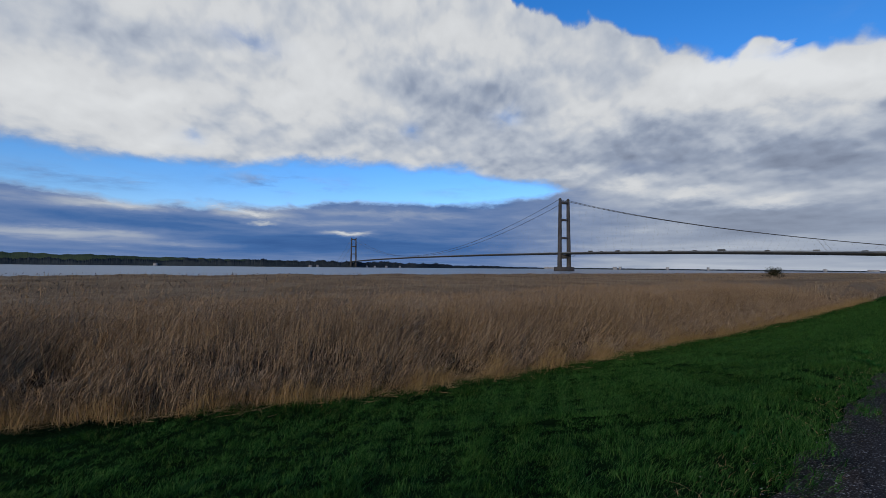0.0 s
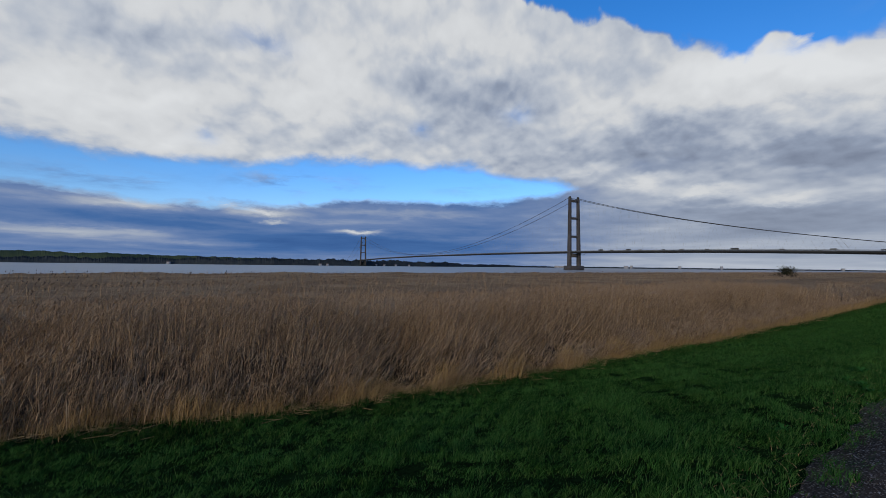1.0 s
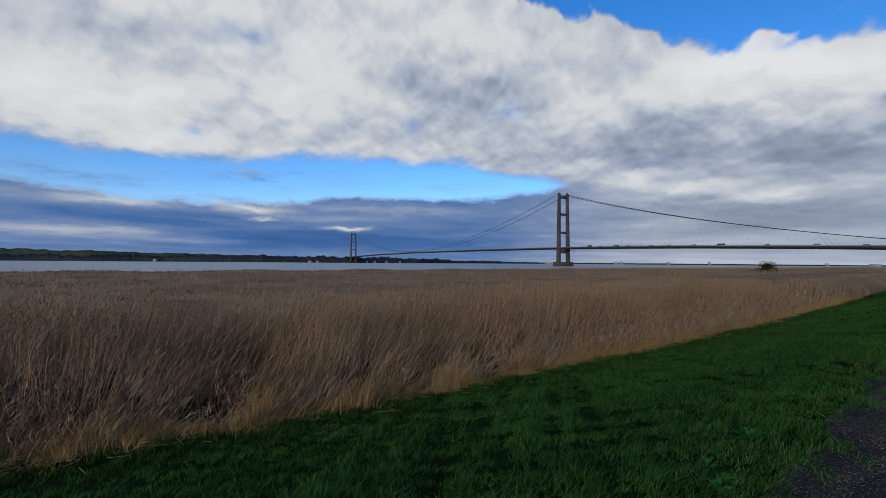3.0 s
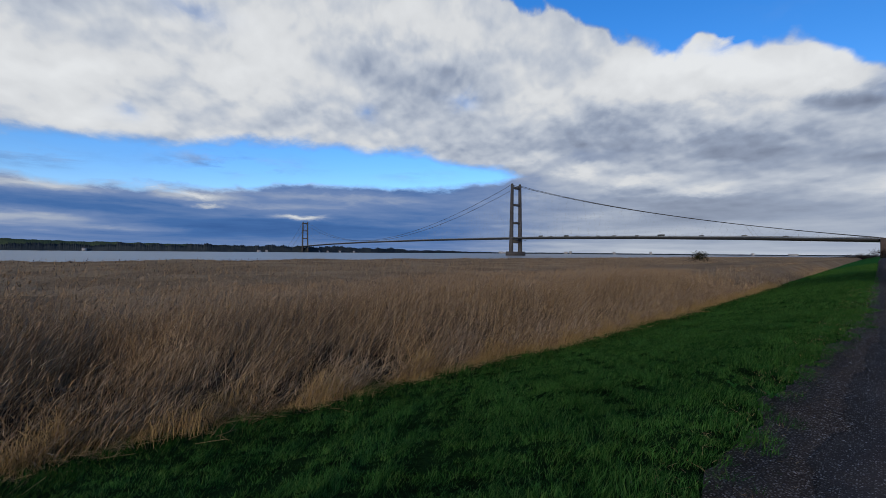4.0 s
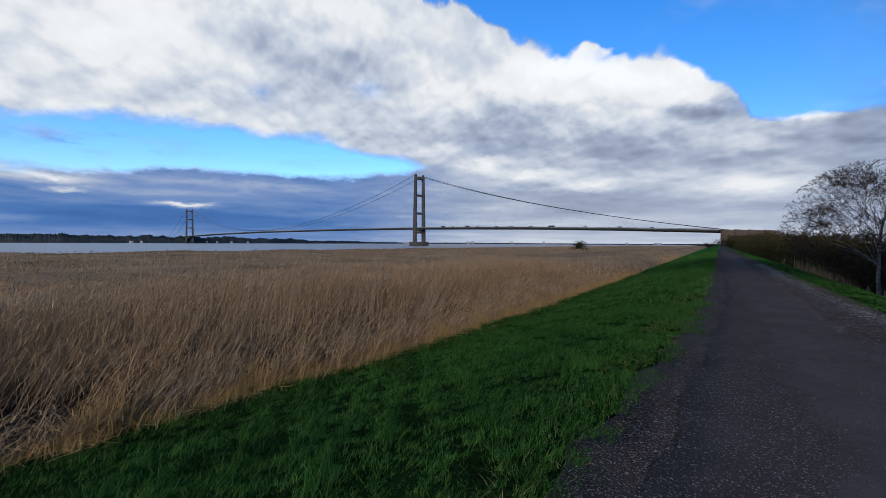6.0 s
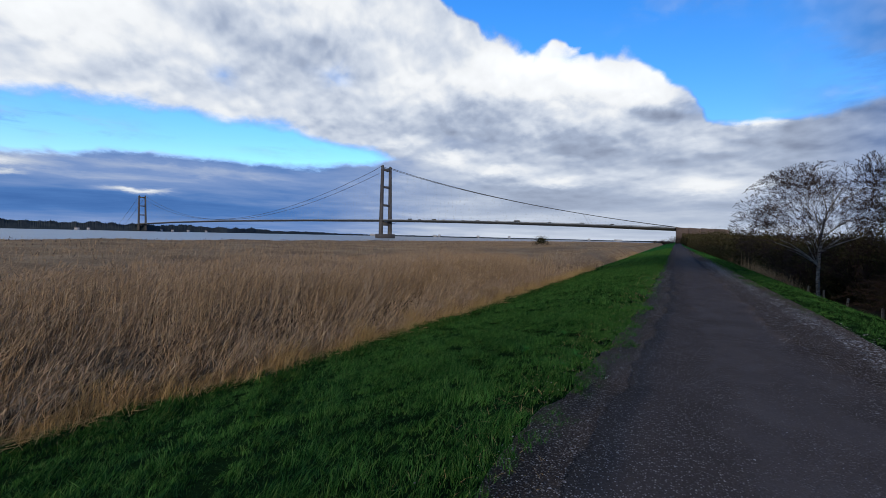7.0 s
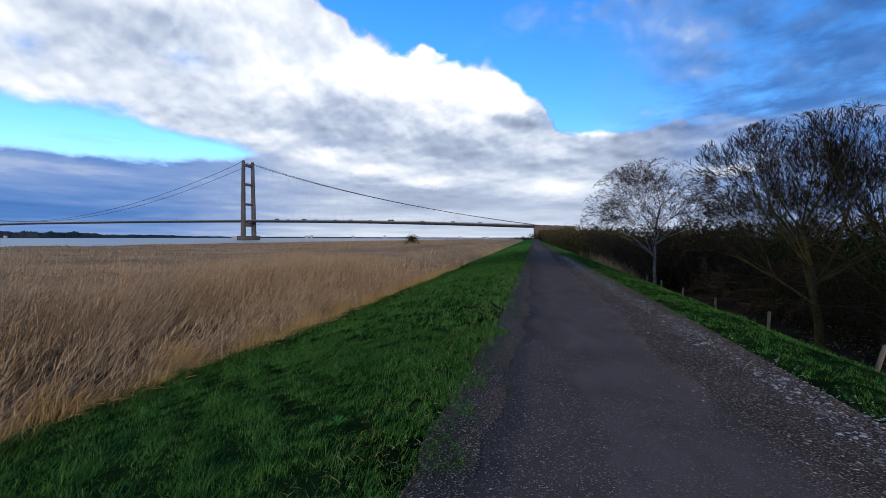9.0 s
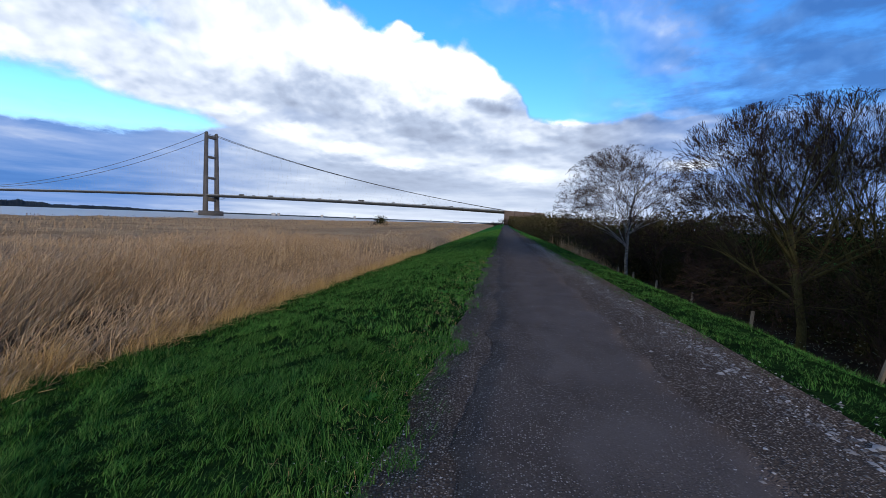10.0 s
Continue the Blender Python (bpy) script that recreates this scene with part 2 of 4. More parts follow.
# ------------------------------------------------------------------ materials
def material(name, dark, light, scale=6.0, fine_scale=60.0, rough=0.85, bump=0.3, spread=0.0, warm=None, spec=0.3, metal=0.0, depth=0.02,
             stretch=(1, 1, 1), power=1.0):
    """Two colours mixed by noise at two scales; spread varies each loose piece, warm is a third colour for a few of them."""
    m = bpy.data.materials.new(name)
    m.use_nodes = True
    n = Nodes(m.node_tree)
    co = n.scaled(n.add("ShaderNodeTexCoord").outputs["Object"], stretch)
    a, b = n.noise(co, scale, 5.0, 0.6), n.noise(co, fine_scale, 3.0, 0.6)
    f = n.ramp01(n.math("ADD", n.math("MULTIPLY", a, 0.6), n.math("MULTIPLY", b, 0.4)), 0.33, 0.67)
    if spread:
        rnd = n.add("ShaderNodeNewGeometry").outputs["Random Per Island"]
        f = n.math("ADD", n.math("MULTIPLY", f, 1 - spread), n.math("MULTIPLY", rnd, spread), clamp=True)
    if power != 1.0:
        f = n.math("POWER", f, power)
    col = n.mix(f, dark, light)
    if warm and spread:
        odd = n.ramp01(n.math("FRACT", n.math("MULTIPLY", rnd, 37.7)), 0.72, 0.98)
        col = n.mix(n.math("MULTIPLY", odd, 0.85), col, warm)
    p = n.add("ShaderNodeBsdfPrincipled")
    n.put(p.inputs["Base Color"], col)
    p.inputs["Roughness"].default_value, p.inputs["Metallic"].default_value = rough, metal
    p.inputs["Specular IOR Level"].default_value = spec if spec > 0.2 else 0.0
    if bump:
        k = n.add("ShaderNodeBump")
        k.inputs["Strength"].default_value, k.inputs["Distance"].default_value = bump, depth
        n.put(k.inputs["Height"], n.math("ADD", a, b))
        n.put(p.inputs["Normal"], k.outputs[0])
    n.put(n.add("ShaderNodeOutputMaterial").inputs[0], p.outputs[0])
    return m


M_grass = material("grass", (0.006, 0.029, 0.005), (0.094, 0.258, 0.051), 0.9, 7.0, 0.6, 0, 0.75, (0.14, 0.25, 0.060), 0.1, power=1.8)
# grass for the bank's foot, its green darkened to stand for shade
M_grass_shade = material("rank_grass", (0.004, 0.020, 0.004), (0.068, 0.185, 0.032), 0.9, 7.0, 0.6, 0, 0.75, (0.15, 0.20, 0.055), 0.1, power=2.0)
# ground under the blades; the shade between them is put into its colour
M_turf_shade = material("turf", (0.006, 0.012, 0.004), (0.016, 0.036, 0.010), 0.8, 14.0, 0.95, 0.8, spec=0.05, depth=0.06)
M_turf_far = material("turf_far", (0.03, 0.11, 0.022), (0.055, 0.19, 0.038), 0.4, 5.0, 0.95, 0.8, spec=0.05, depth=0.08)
M_straw = material("straw", (0.24, 0.15, 0.065), (0.66, 0.455, 0.20), 2.0, 20.0, 0.8, 0, 0.6, spec=0.1)
M_reed = material("reed", (0.055, 0.034, 0.021), (0.70, 0.475, 0.262), 0.35, 8.0, 0.8, 0, 0.8, (0.63, 0.475, 0.29), 0.1, power=1.35)
M_reed_far = material("reed_far", (0.29, 0.182, 0.096), (0.53, 0.367, 0.205), 0.12, 3.0, 0.85, 0, 0.35, spec=0.05)
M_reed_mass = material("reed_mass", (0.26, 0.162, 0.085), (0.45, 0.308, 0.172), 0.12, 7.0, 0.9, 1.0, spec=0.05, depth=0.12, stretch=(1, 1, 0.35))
# thatch in two darker tones, the shade among the stems put into the colour
M_thatch_shade = material("shaded_thatch", (0.04, 0.027, 0.017), (0.15, 0.105, 0.065), 1.2, 16.0, 0.95, 1.0, spec=0.05, depth=0.1)
M_thatch_half = material("half_shaded_thatch", (0.12, 0.075, 0.040), (0.31, 0.208, 0.115), 0.6, 12.0, 0.95, 1.0, spec=0.05, depth=0.1)
M_plume = material("plume", (0.05, 0.032, 0.022), (0.16, 0.11, 0.075), 3.0, 20.0, 0.9, 0, 0.5)
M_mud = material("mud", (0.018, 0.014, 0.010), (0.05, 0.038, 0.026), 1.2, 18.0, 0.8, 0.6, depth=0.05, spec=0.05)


def speckled(name, dark, light, chip, scale, amount, lane=None):
    """Worn bitumen or grit: a mottled binder with stone chips showing through, fewer along a smooth trodden lane."""
    m = bpy.data.materials.new(name)
    m.use_nodes = True
    n = Nodes(m.node_tree)
    co = n.add("ShaderNodeTexCoord").outputs["Object"]
    patch, grain = n.noise(co, 0.9, 5.0, 0.65, 0.4), n.noise(co, 60.0, 4.0, 0.7)
    base = n.mix(n.ramp01(n.math("ADD", n.math("MULTIPLY", patch, 0.5), n.math("MULTIPLY", grain, 0.5)), 0.36, 0.64), dark, light)
    cell = n.add("ShaderNodeTexVoronoi")
    n.put(cell.inputs["Vector"], co)
    cell.inputs["Scale"].default_value = scale
    tone = n.add("ShaderNodeSeparateXYZ")
    n.put(tone.inputs[0], cell.outputs["Color"])
    worn = n.ramp01(n.noise(n.scaled(co, (1, 0.45, 1)), 1.7, 6.0, 0.72), 0.40 if lane else 0.20, 0.60 if lane else 0.42)
    if lane:
        at = n.add("ShaderNodeSeparateXYZ")
        n.put(at.inputs[0], co)
        wander = n.math("MULTIPLY", n.math("SUBTRACT", n.noise(n.scaled(co, (0.6, 0.35, 1)), 1.3, 5.0, 0.7), 0.5), 2.2)
        off = n.math("ABSOLUTE", n.math("ADD", n.math("SUBTRACT", at.outputs[0], lane[0]), wander))
        worn = n.math("ADD", n.math("MULTIPLY", worn, 0.45), n.math("MULTIPLY", n.ramp01(off, lane[1], lane[1] + 0.45), 0.75), clamp=True)
    shows = n.math("MULTIPLY", n.ramp01(tone.outputs[0], 1.0 - amount, 1.0 - 0.4 * amount), n.math("ADD", n.math("MULTIPLY", worn, 0.92), 0.08))
    near_mid = n.math("SUBTRACT", 1.0, n.ramp01(cell.outputs["Distance"], 0.30, 0.55))
    shows = n.math("MULTIPLY", shows, near_mid)
    gap = n.math("MULTIPLY", n.ramp01(cell.outputs["Distance"], 0.45, 0.75), worn)
    col = n.mix(n.math("MULTIPLY", gap, 0.22), base, tuple(0.35 * v for v in dark))
    tint = n.mix(tone.outputs[1], tuple(0.35 * v for v in chip), chip)
    p = n.add("ShaderNodeBsdfPrincipled")
    n.put(p.inputs["Base Color"], n.mix(shows, col, tint))
    p.inputs["Roughness"].default_value, p.inputs["Specular IOR Level"].default_value = 0.9, 0.0
    k = n.add("ShaderNodeBump")
    k.inputs["Strength"].default_value, k.inputs["Distance"].default_value = 1.0, 0.014
    n.put(k.inputs["Height"], n.math("ADD", n.math("MULTIPLY", grain, 0.5), n.math("SUBTRACT", shows, gap)))
    n.put(p.inputs["Normal"], k.outputs[0])
    n.put(n.add("ShaderNodeOutputMaterial").inputs[0], p.outputs[0])
    return m


M_asphalt = speckled("asphalt", (0.096, 0.076, 0.064), (0.134, 0.108, 0.092), (0.50, 0.43, 0.37), 62.0, 0.42, (1.35, 0.42))
M_shoulder = speckled("packed_gravel", (0.076, 0.056, 0.043), (0.128, 0.098, 0.077), (0.43, 0.355, 0.295), 52.0, 0.8)
M_stone = material("stone_chip", (0.07, 0.064, 0.057), (0.52, 0.47, 0.42), 30.0, 90.0, 0.8, 0, 0.85, spec=0.05, power=1.1)
M_bark = material("bark", (0.022, 0.018, 0.013), (0.07, 0.058, 0.038), 2.0, 25.0, 0.9, 0.7, depth=0.03, stretch=(1, 1, 0.3), spec=0.05)
M_moss = material("mossy_bark", (0.035, 0.032, 0.014), (0.10, 0.088, 0.035), 2.0, 25.0, 0.9, 0.7, depth=0.03, stretch=(1, 1, 0.4), spec=0.05)
M_birch = material("birch_bark", (0.04, 0.036, 0.032), (0.34, 0.32, 0.29), 3.0, 14.0, 0.8, 0.4, stretch=(1, 1, 2.5), spec=0.05)
M_hedge = material("hedge_leaf", (0.022, 0.022, 0.010), (0.088, 0.078, 0.033), 0.3, 4.0, 0.8, 0, 0.6, (0.13, 0.09, 0.05), spec=0.05)
M_plume_soft = material("reed_plume", (0.23, 0.148, 0.088), (0.44, 0.315, 0.195), 0.3, 6.0, 0.9, 0, 0.5, spec=0.05)
M_twig = material("twig", (0.020, 0.014, 0.011), (0.062, 0.042, 0.033), 1.0, 10.0, 0.85, 0, 0.5, spec=0.05)
M_birch_twig = material("birch_twig", (0.025, 0.018, 0.016), (0.085, 0.062, 0.056), 1.0, 10.0, 0.85, 0, 0.5, spec=0.05)
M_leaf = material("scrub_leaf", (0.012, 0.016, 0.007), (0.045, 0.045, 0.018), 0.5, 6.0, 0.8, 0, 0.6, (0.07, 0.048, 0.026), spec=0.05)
M_bramble = material("bramble_leaf", (0.05, 0.07, 0.03), (0.16, 0.17, 0.10), 3.0, 20.0, 0.35, 0, 0.6, None, 0.5)
M_post = material("weathered_wood", (0.12, 0.10, 0.075), (0.28, 0.24, 0.18), 3.0, 40.0, 0.9, 0.6, stretch=(1, 1, 0.2), spec=0.05)
M_concrete = material("tower_concrete", (0.055, 0.052, 0.05), (0.11, 0.104, 0.10), 0.05, 0.5, 0.85, 0.2)
M_steel = material("deck_steel", (0.055, 0.055, 0.05), (0.10, 0.10, 0.09), 0.08, 0.6, 0.6, 0)
M_rail = material("grey_rail", (0.20, 0.21, 0.20), (0.32, 0.33, 0.32), 0.1, 0.6, 0.6, 0)
M_brown = material("brown_block", (0.10, 0.072, 0.055), (0.17, 0.125, 0.098), 0.12, 1.2, 0.9, 0.3)
# the bluish haze of distance is put into the woodland's colour
M_wood_far = material("far_woodland", (0.025, 0.036, 0.044), (0.065, 0.076, 0.074), 0.006, 0.06, 0.95, 0, spec=0.05)
M_field_far = material("far_field", (0.035, 0.06, 0.04), (0.085, 0.11, 0.06), 0.004, 0.03, 0.95, 0, spec=0.05)
M_pale = material("pale_render", (0.30, 0.30, 0.30), (0.48, 0.48, 0.47), 0.1, 1.0, 0.8, 0)
M_slate = material("slate_roof", (0.07, 0.06, 0.06), (0.15, 0.11, 0.10), 0.2, 2.0, 0.8, 0)

M_water = bpy.data.materials.new("estuary_water")
M_water.use_nodes = True
n = Nodes(M_water.node_tree)
co = n.add("ShaderNodeTexCoord").outputs["Object"]
p = n.add("ShaderNodeBsdfPrincipled")
n.put(p.inputs["Base Color"], n.mix(n.noise(co, 0.01, 4.0), (0.15, 0.15, 0.155), (0.23, 0.225, 0.225)))
p.inputs["Roughness"].default_value = 0.35
k = n.add("ShaderNodeBump")
k.inputs["Strength"].default_value, k.inputs["Distance"].default_value = 0.6, 0.3
n.put(k.inputs["Height"], n.noise(co, 0.5, 4.0))
n.put(p.inputs["Normal"], k.outputs[0])
n.put(n.add("ShaderNodeOutputMaterial").inputs[0], p.outputs[0])


# ------------------------------------------------------------------ mesh helpers
def mesh_of(name, verts, faces, mat, smooth=False):
    """A mesh from arrays: verts (n, 3) and faces (m, k), or a list of such face arrays."""
    faces = faces if isinstance(faces, list) else [faces]
    me = bpy.data.meshes.new(name)
    verts = np.asarray(verts, np.float32)
    me.vertices.add(len(verts))
    me.vertices.foreach_set("co", verts.ravel())
    idx = np.concatenate([np.asarray(f, np.int32).ravel() for f in faces])
    size = np.concatenate([np.full(len(f), np.asarray(f).shape[1], np.int32) for f in faces])
    me.loops.add(len(idx))
    me.loops.foreach_set("vertex_index", idx)
    me.polygons.add(len(size))
    me.polygons.foreach_set("loop_start", np.concatenate([[0], np.cumsum(size)[:-1]]).astype(np.int32))
    me.polygons.foreach_set("loop_total", size)
    if smooth:
        me.polygons.foreach_set("use_smooth", np.ones(len(size), bool))
    for m in (mat if isinstance(mat, (list, tuple)) else [mat]):
        me.materials.append(m)
    me.update(calc_edges=True)
    return me


def part(name, me, parent, label=""):
    ob = new(name, me)
    ob.parent = parent
    return tagged(ob, label)


def box_arrays(cx, cy, z0, z1, hx, hy, taper=1.0, ax=(1, 0), bevel=0.0):
    """A prism with chamfered corners: centre, heights, half sizes, top scale, heading of its long side."""
    b = bevel
    ring = [(hx, -hy + b), (hx, hy - b), (hx - b, hy), (-hx + b, hy), (-hx, hy - b), (-hx, -hy + b), (-hx + b, -hy), (hx - b, -hy)] if b else \
        [(hx, -hy), (hx, hy), (-hx, hy), (-hx, -hy)]
    k = len(ring)
    v = []
    for z, s in ((z0, 1.0), (z1, taper)):
        for u, w in ring:
            v.append((cx + s * (u * ax[0] - w * ax[1]), cy + s * (u * ax[1] + w * ax[0]), z))
    q = [(i, (i + 1) % k, k + (i + 1) % k, k + i) for i in range(k)]
    caps = [tuple(range(k - 1, -1, -1)), tuple(range(k, 2 * k))]
    return np.array(v), [np.array(q), np.array(caps)]


def joined(pieces):
    """Joins (verts, [faces...]) pieces; returns verts and a list of face arrays."""
    vs, by, off = [], {}, 0
    for v, fs in pieces:
        vs.append(v)
        for f in fs:
            by.setdefault(f.shape[1], []).append(f + off)
        off += len(v)
    return np.concatenate(vs), [np.concatenate(f) for f in by.values()]


def tubes(seg, sides):
    """Tapered prisms: seg rows are x0 y0 z0 x1 y1 z1 r0 r1."""
    seg = np.asarray(seg, float)
    a, b = seg[:, 0:3], seg[:, 3:6]
    d = b - a
    d /= np.maximum(np.linalg.norm(d, axis=1, keepdims=True), 1e-6)
    ref = np.where(np.abs(d[:, 2:3]) > 0.9, np.array([[1.0, 0, 0]]), np.array([[0, 0, 1.0]]))
    u = np.cross(d, ref)
    u /= np.linalg.norm(u, axis=1, keepdims=True)
    w = np.cross(d, u)
    t = np.arange(sides) * 2 * np.pi / sides
    ring = u[:, None, :] * np.cos(t)[None, :, None] + w[:, None, :] * np.sin(t)[None, :, None]
    v = np.concatenate([a[:, None] + ring * seg[:, 6, None, None], b[:, None] + ring * seg[:, 7, None, None]], 1)
    base = (np.arange(len(seg)) * 2 * sides)[:, None, None]
    i = np.arange(sides)
    q = np.stack([i, (i + 1) % sides, sides + (i + 1) % sides, sides + i], 1)[None]
    return v.reshape(-1, 3), (base + q).reshape(-1, 4)


def blades(x, y, z, h, w, lean, head, steps=2, curl=1.0):
    """Tapered bending blades: root, height, width, sideways reach of the tip, heading of the bend (arrays)."""
    c, s = np.cos(head), np.sin(head)
    turn = head + rng.uniform(-1.2, 1.2, len(x)) + np.pi / 2
    px, py = np.cos(turn), np.sin(turn)
    v = []
    for k in range(steps):
        t = k / steps
        r, ww = lean * t ** (1 + curl), w * (1 - 0.55 * t) / 2
        zz = z + h * t
        for sgn in (-1, 1):
            v.append(np.stack([x + c * r + sgn * px * ww, y + s * r + sgn * py * ww, zz], 1))
    v.append(np.stack([x + c * lean, y + s * lean, z + h], 1))
    v = np.stack(v, 1)
    m = 2 * steps + 1
    base = (np.arange(len(x)) * m)[:, None, None]
    q = np.array([[2 * i, 2 * i + 1, 2 * i + 3, 2 * i + 2] for i in range(steps - 1)])[None]
    t3 = np.array([[[2 * steps - 2, 2 * steps - 1, 2 * steps]]])
    faces = [(base + t3).reshape(-1, 3)]
    if steps > 1:
        faces.append((base + q).reshape(-1, 4))
    return v.reshape(-1, 3), faces


def lumps(x, y, scale, seed=0.0):
    """Smooth, cheap variation over the plan, about -1 to 1."""
    x, y = np.asarray(x, float) / scale, np.asarray(y, float) / scale
    return (np.sin(x * 1.7 + seed) * np.cos(y * 2.1 - seed * 1.3) + np.sin(x * 3.1 + y * 2.3 + seed * 2.1) * 0.6
            + np.cos(y * 4.3 - x * 1.9 + seed) * 0.4) / 2


# ------------------------------------------------------------------ the lie of the land
BANK_X = (-400, -97, -95, -40, -14, -11, -9, -7.5, -6.4, -4.4, -3.1, -1.7, -1.0, 3.1, 3.9, 4.8, 6.1, 7.2, 8.6, 10, 14, 24, 60)
BANK_Z = (-6, -5, -2.3, -2.1, -2.0, -1.85, -1.72, -1.52, -1.30, -0.76, -0.45, -0.10, -0.03, -0.03, -0.06, -0.22, -0.82, -1.60, -2.3, -2.8, -2.9, -2.3, -2.0)


def bend(y):
    """How far the embankment swings sideways along its length."""
    return np.interp(y, (-60, 0, 20, 30, 60, 200, 420, 640), (-0.5, -0.25, -0.1, 0.12, 0.15, 0.2, 1.0, 4.0))


def ground_z(x, y):
    return np.interp(np.asarray(x) - bend(y), BANK_X, BANK_Z)


def reed_edge(y):
    """Plan line at which the reeds begin."""
    base = np.interp(y, (-60, -2, 0, 1.7, 3.7, 5.5, 7.2, 9.2, 11.5, 15, 20, 24, 28, 32, 40, 55, 70, 110, 300, 640),
                     (-15.5, -13.6, -12.6, -11.9, -11.2, -10.6, -10.1, -9.7, -9.3, -8.9, -8.7, -8.2, -8.0, -7.9, -7.8, -7.7, -7.7, -8.0, -10.2, -12))
    return base + 0.20 * lumps(y, y * 0.3, 1.6, 2.0) + 0.12 * lumps(y, 0 * y, 0.35, 3.0)


def ticks(*spans):
    out = [np.arange(a, b, s) for a, b, s in spans]
    return np.unique(np.round(np.concatenate(out), 3))


def sheet(name, xs, ys, z_of, mat):
    gx, gy = np.meshgrid(xs, ys)
    gz = z_of(gx, gy)
    nx, ny = len(xs), len(ys)
    i = (np.arange(ny - 1)[:, None] * nx + np.arange(nx - 1)[None]).ravel()
    q = np.stack([i, i + 1, i + nx + 1, i + nx], 1)
    return mesh_of(name, np.stack([gx.ravel(), gy.ravel(), gz.ravel()], 1), q, mat, True)


def land(x, y):
    near = np.clip((60 - np.abs(x)) / 40, 0, 1)
    z = ground_z(x, y) + 0.035 * near * lumps(x, y, 1.3, 1.0) + 0.02 * near * lumps(x, y, 0.45, 4.0)
    on_path = (x - bend(y) > -1.3) & (x - bend(y) < 3.6)
    z = np.where(on_path, np.minimum(z, -0.06), z)
    return np.where(np.abs(y) > 1500, np.minimum(z, -2.0), z)


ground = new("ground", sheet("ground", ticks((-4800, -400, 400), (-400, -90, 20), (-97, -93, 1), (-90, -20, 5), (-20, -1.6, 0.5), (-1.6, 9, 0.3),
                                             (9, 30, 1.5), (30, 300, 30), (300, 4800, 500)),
                             ticks((-4800, -200, 400), (-200, -20, 15), (-20, 70, 0.6), (70, 200, 4), (200, 800, 25), (800, 4800, 400)), land, [M_turf_shade, M_mud, M_turf_far]))
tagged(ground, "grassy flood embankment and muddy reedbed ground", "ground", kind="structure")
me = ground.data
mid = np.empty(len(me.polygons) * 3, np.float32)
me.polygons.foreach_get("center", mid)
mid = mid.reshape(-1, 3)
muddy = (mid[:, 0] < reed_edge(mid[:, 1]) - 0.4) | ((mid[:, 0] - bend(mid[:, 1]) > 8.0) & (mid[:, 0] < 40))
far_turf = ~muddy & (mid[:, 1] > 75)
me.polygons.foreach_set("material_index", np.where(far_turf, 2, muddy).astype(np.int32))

water = new("water", sheet("water", np.linspace(-4700, -60, 30), np.linspace(-4700, 4700, 40), lambda x, y: 0 * x - 3.3, M_water))
tagged(water, "broad grey estuary water with small ripples", "water", kind="structure")

# the path: packed gravel base with a worn asphalt layer on top
def strip(name, left, right, ys, z_top, z_bottom, mat, cols=5):
    rows_ = []
    for y in ys:
        l, r = left(y), right(y)
        for k in range(cols):
            f = k / (cols - 1)
            crown = 0.02 * (1 - (2 * f - 1) ** 2)
            rows_.append((l + (r - l) * f, y, z_top + crown))
        rows_ += [(r + 0.02, y, z_bottom), (l - 0.02, y, z_bottom)]
    m = cols + 2
    i = (np.arange(len(ys) - 1)[:, None] * m + np.arange(m)[None])
    j = (np.arange(len(ys) - 1)[:, None] * m + (np.arange(m)[None] + 1) % m)
    q = np.stack([i.ravel(), j.ravel(), j.ravel() + m, i.ravel() + m], 1)
    return mesh_of(name, np.array(rows_), q, mat, False)


path_y = ticks((-25, 60, 0.18), (60, 200, 2), (200, 660, 12))
gravel = new("gravel_base", strip("gravel_base", lambda y: float(bend(y)) + float(np.interp(y, (4, 10, 16, 20, 24, 30, 50), (-0.80, -0.88, -0.98, -0.80, -0.62, -0.56, -0.52))) + 0.10 * float(lumps(y, 1, 0.6, 3.0)) + 0.05 * float(lumps(y, 4, 0.2, 2.0)), lambda y: float(bend(y)) + 3.25, path_y, -0.015, -0.2, M_shoulder, 9))
tagged(gravel, "packed dark gravel shoulder beside the path", "gravel", kind="structure")
path = new("path", strip("path", lambda y: float(bend(y)) + float(np.interp(y, (12, 18, 24, 30, 50), (-0.42, -0.30, -0.12, 0.02, -0.08))) + 0.10 * float(lumps(y, 0, 0.8, 5.0)) + 0.05 * float(lumps(y, 2, 0.21, 1.0)),
                         lambda y: float(bend(y)) + float(np.interp(y, (0, 20, 24, 27), (2.75, 2.75, 2.35, 1.92))) + 0.13 * float(lumps(y, 3, 0.9, 1.0)) + 0.06 * float(lumps(y, 1, 0.22, 7.0)) + max(0, y - 45) * 0.006,
                         path_y, 0.007, -0.15, M_asphalt, 9))
tagged(path, "worn dark asphalt footpath with ragged edges", "path", kind="structure")


# ------------------------------------------------------------------ far shore
ALONG = Vector((0.168, 0.986, 0))      # the bridge's cross direction
T1, T2, END = Vector((-517.2, 723.0, 0)), Vector((-1908, 960, 0)), Vector((2.0, 634, 0))
ACROSS = (T2 - T1).normalized()


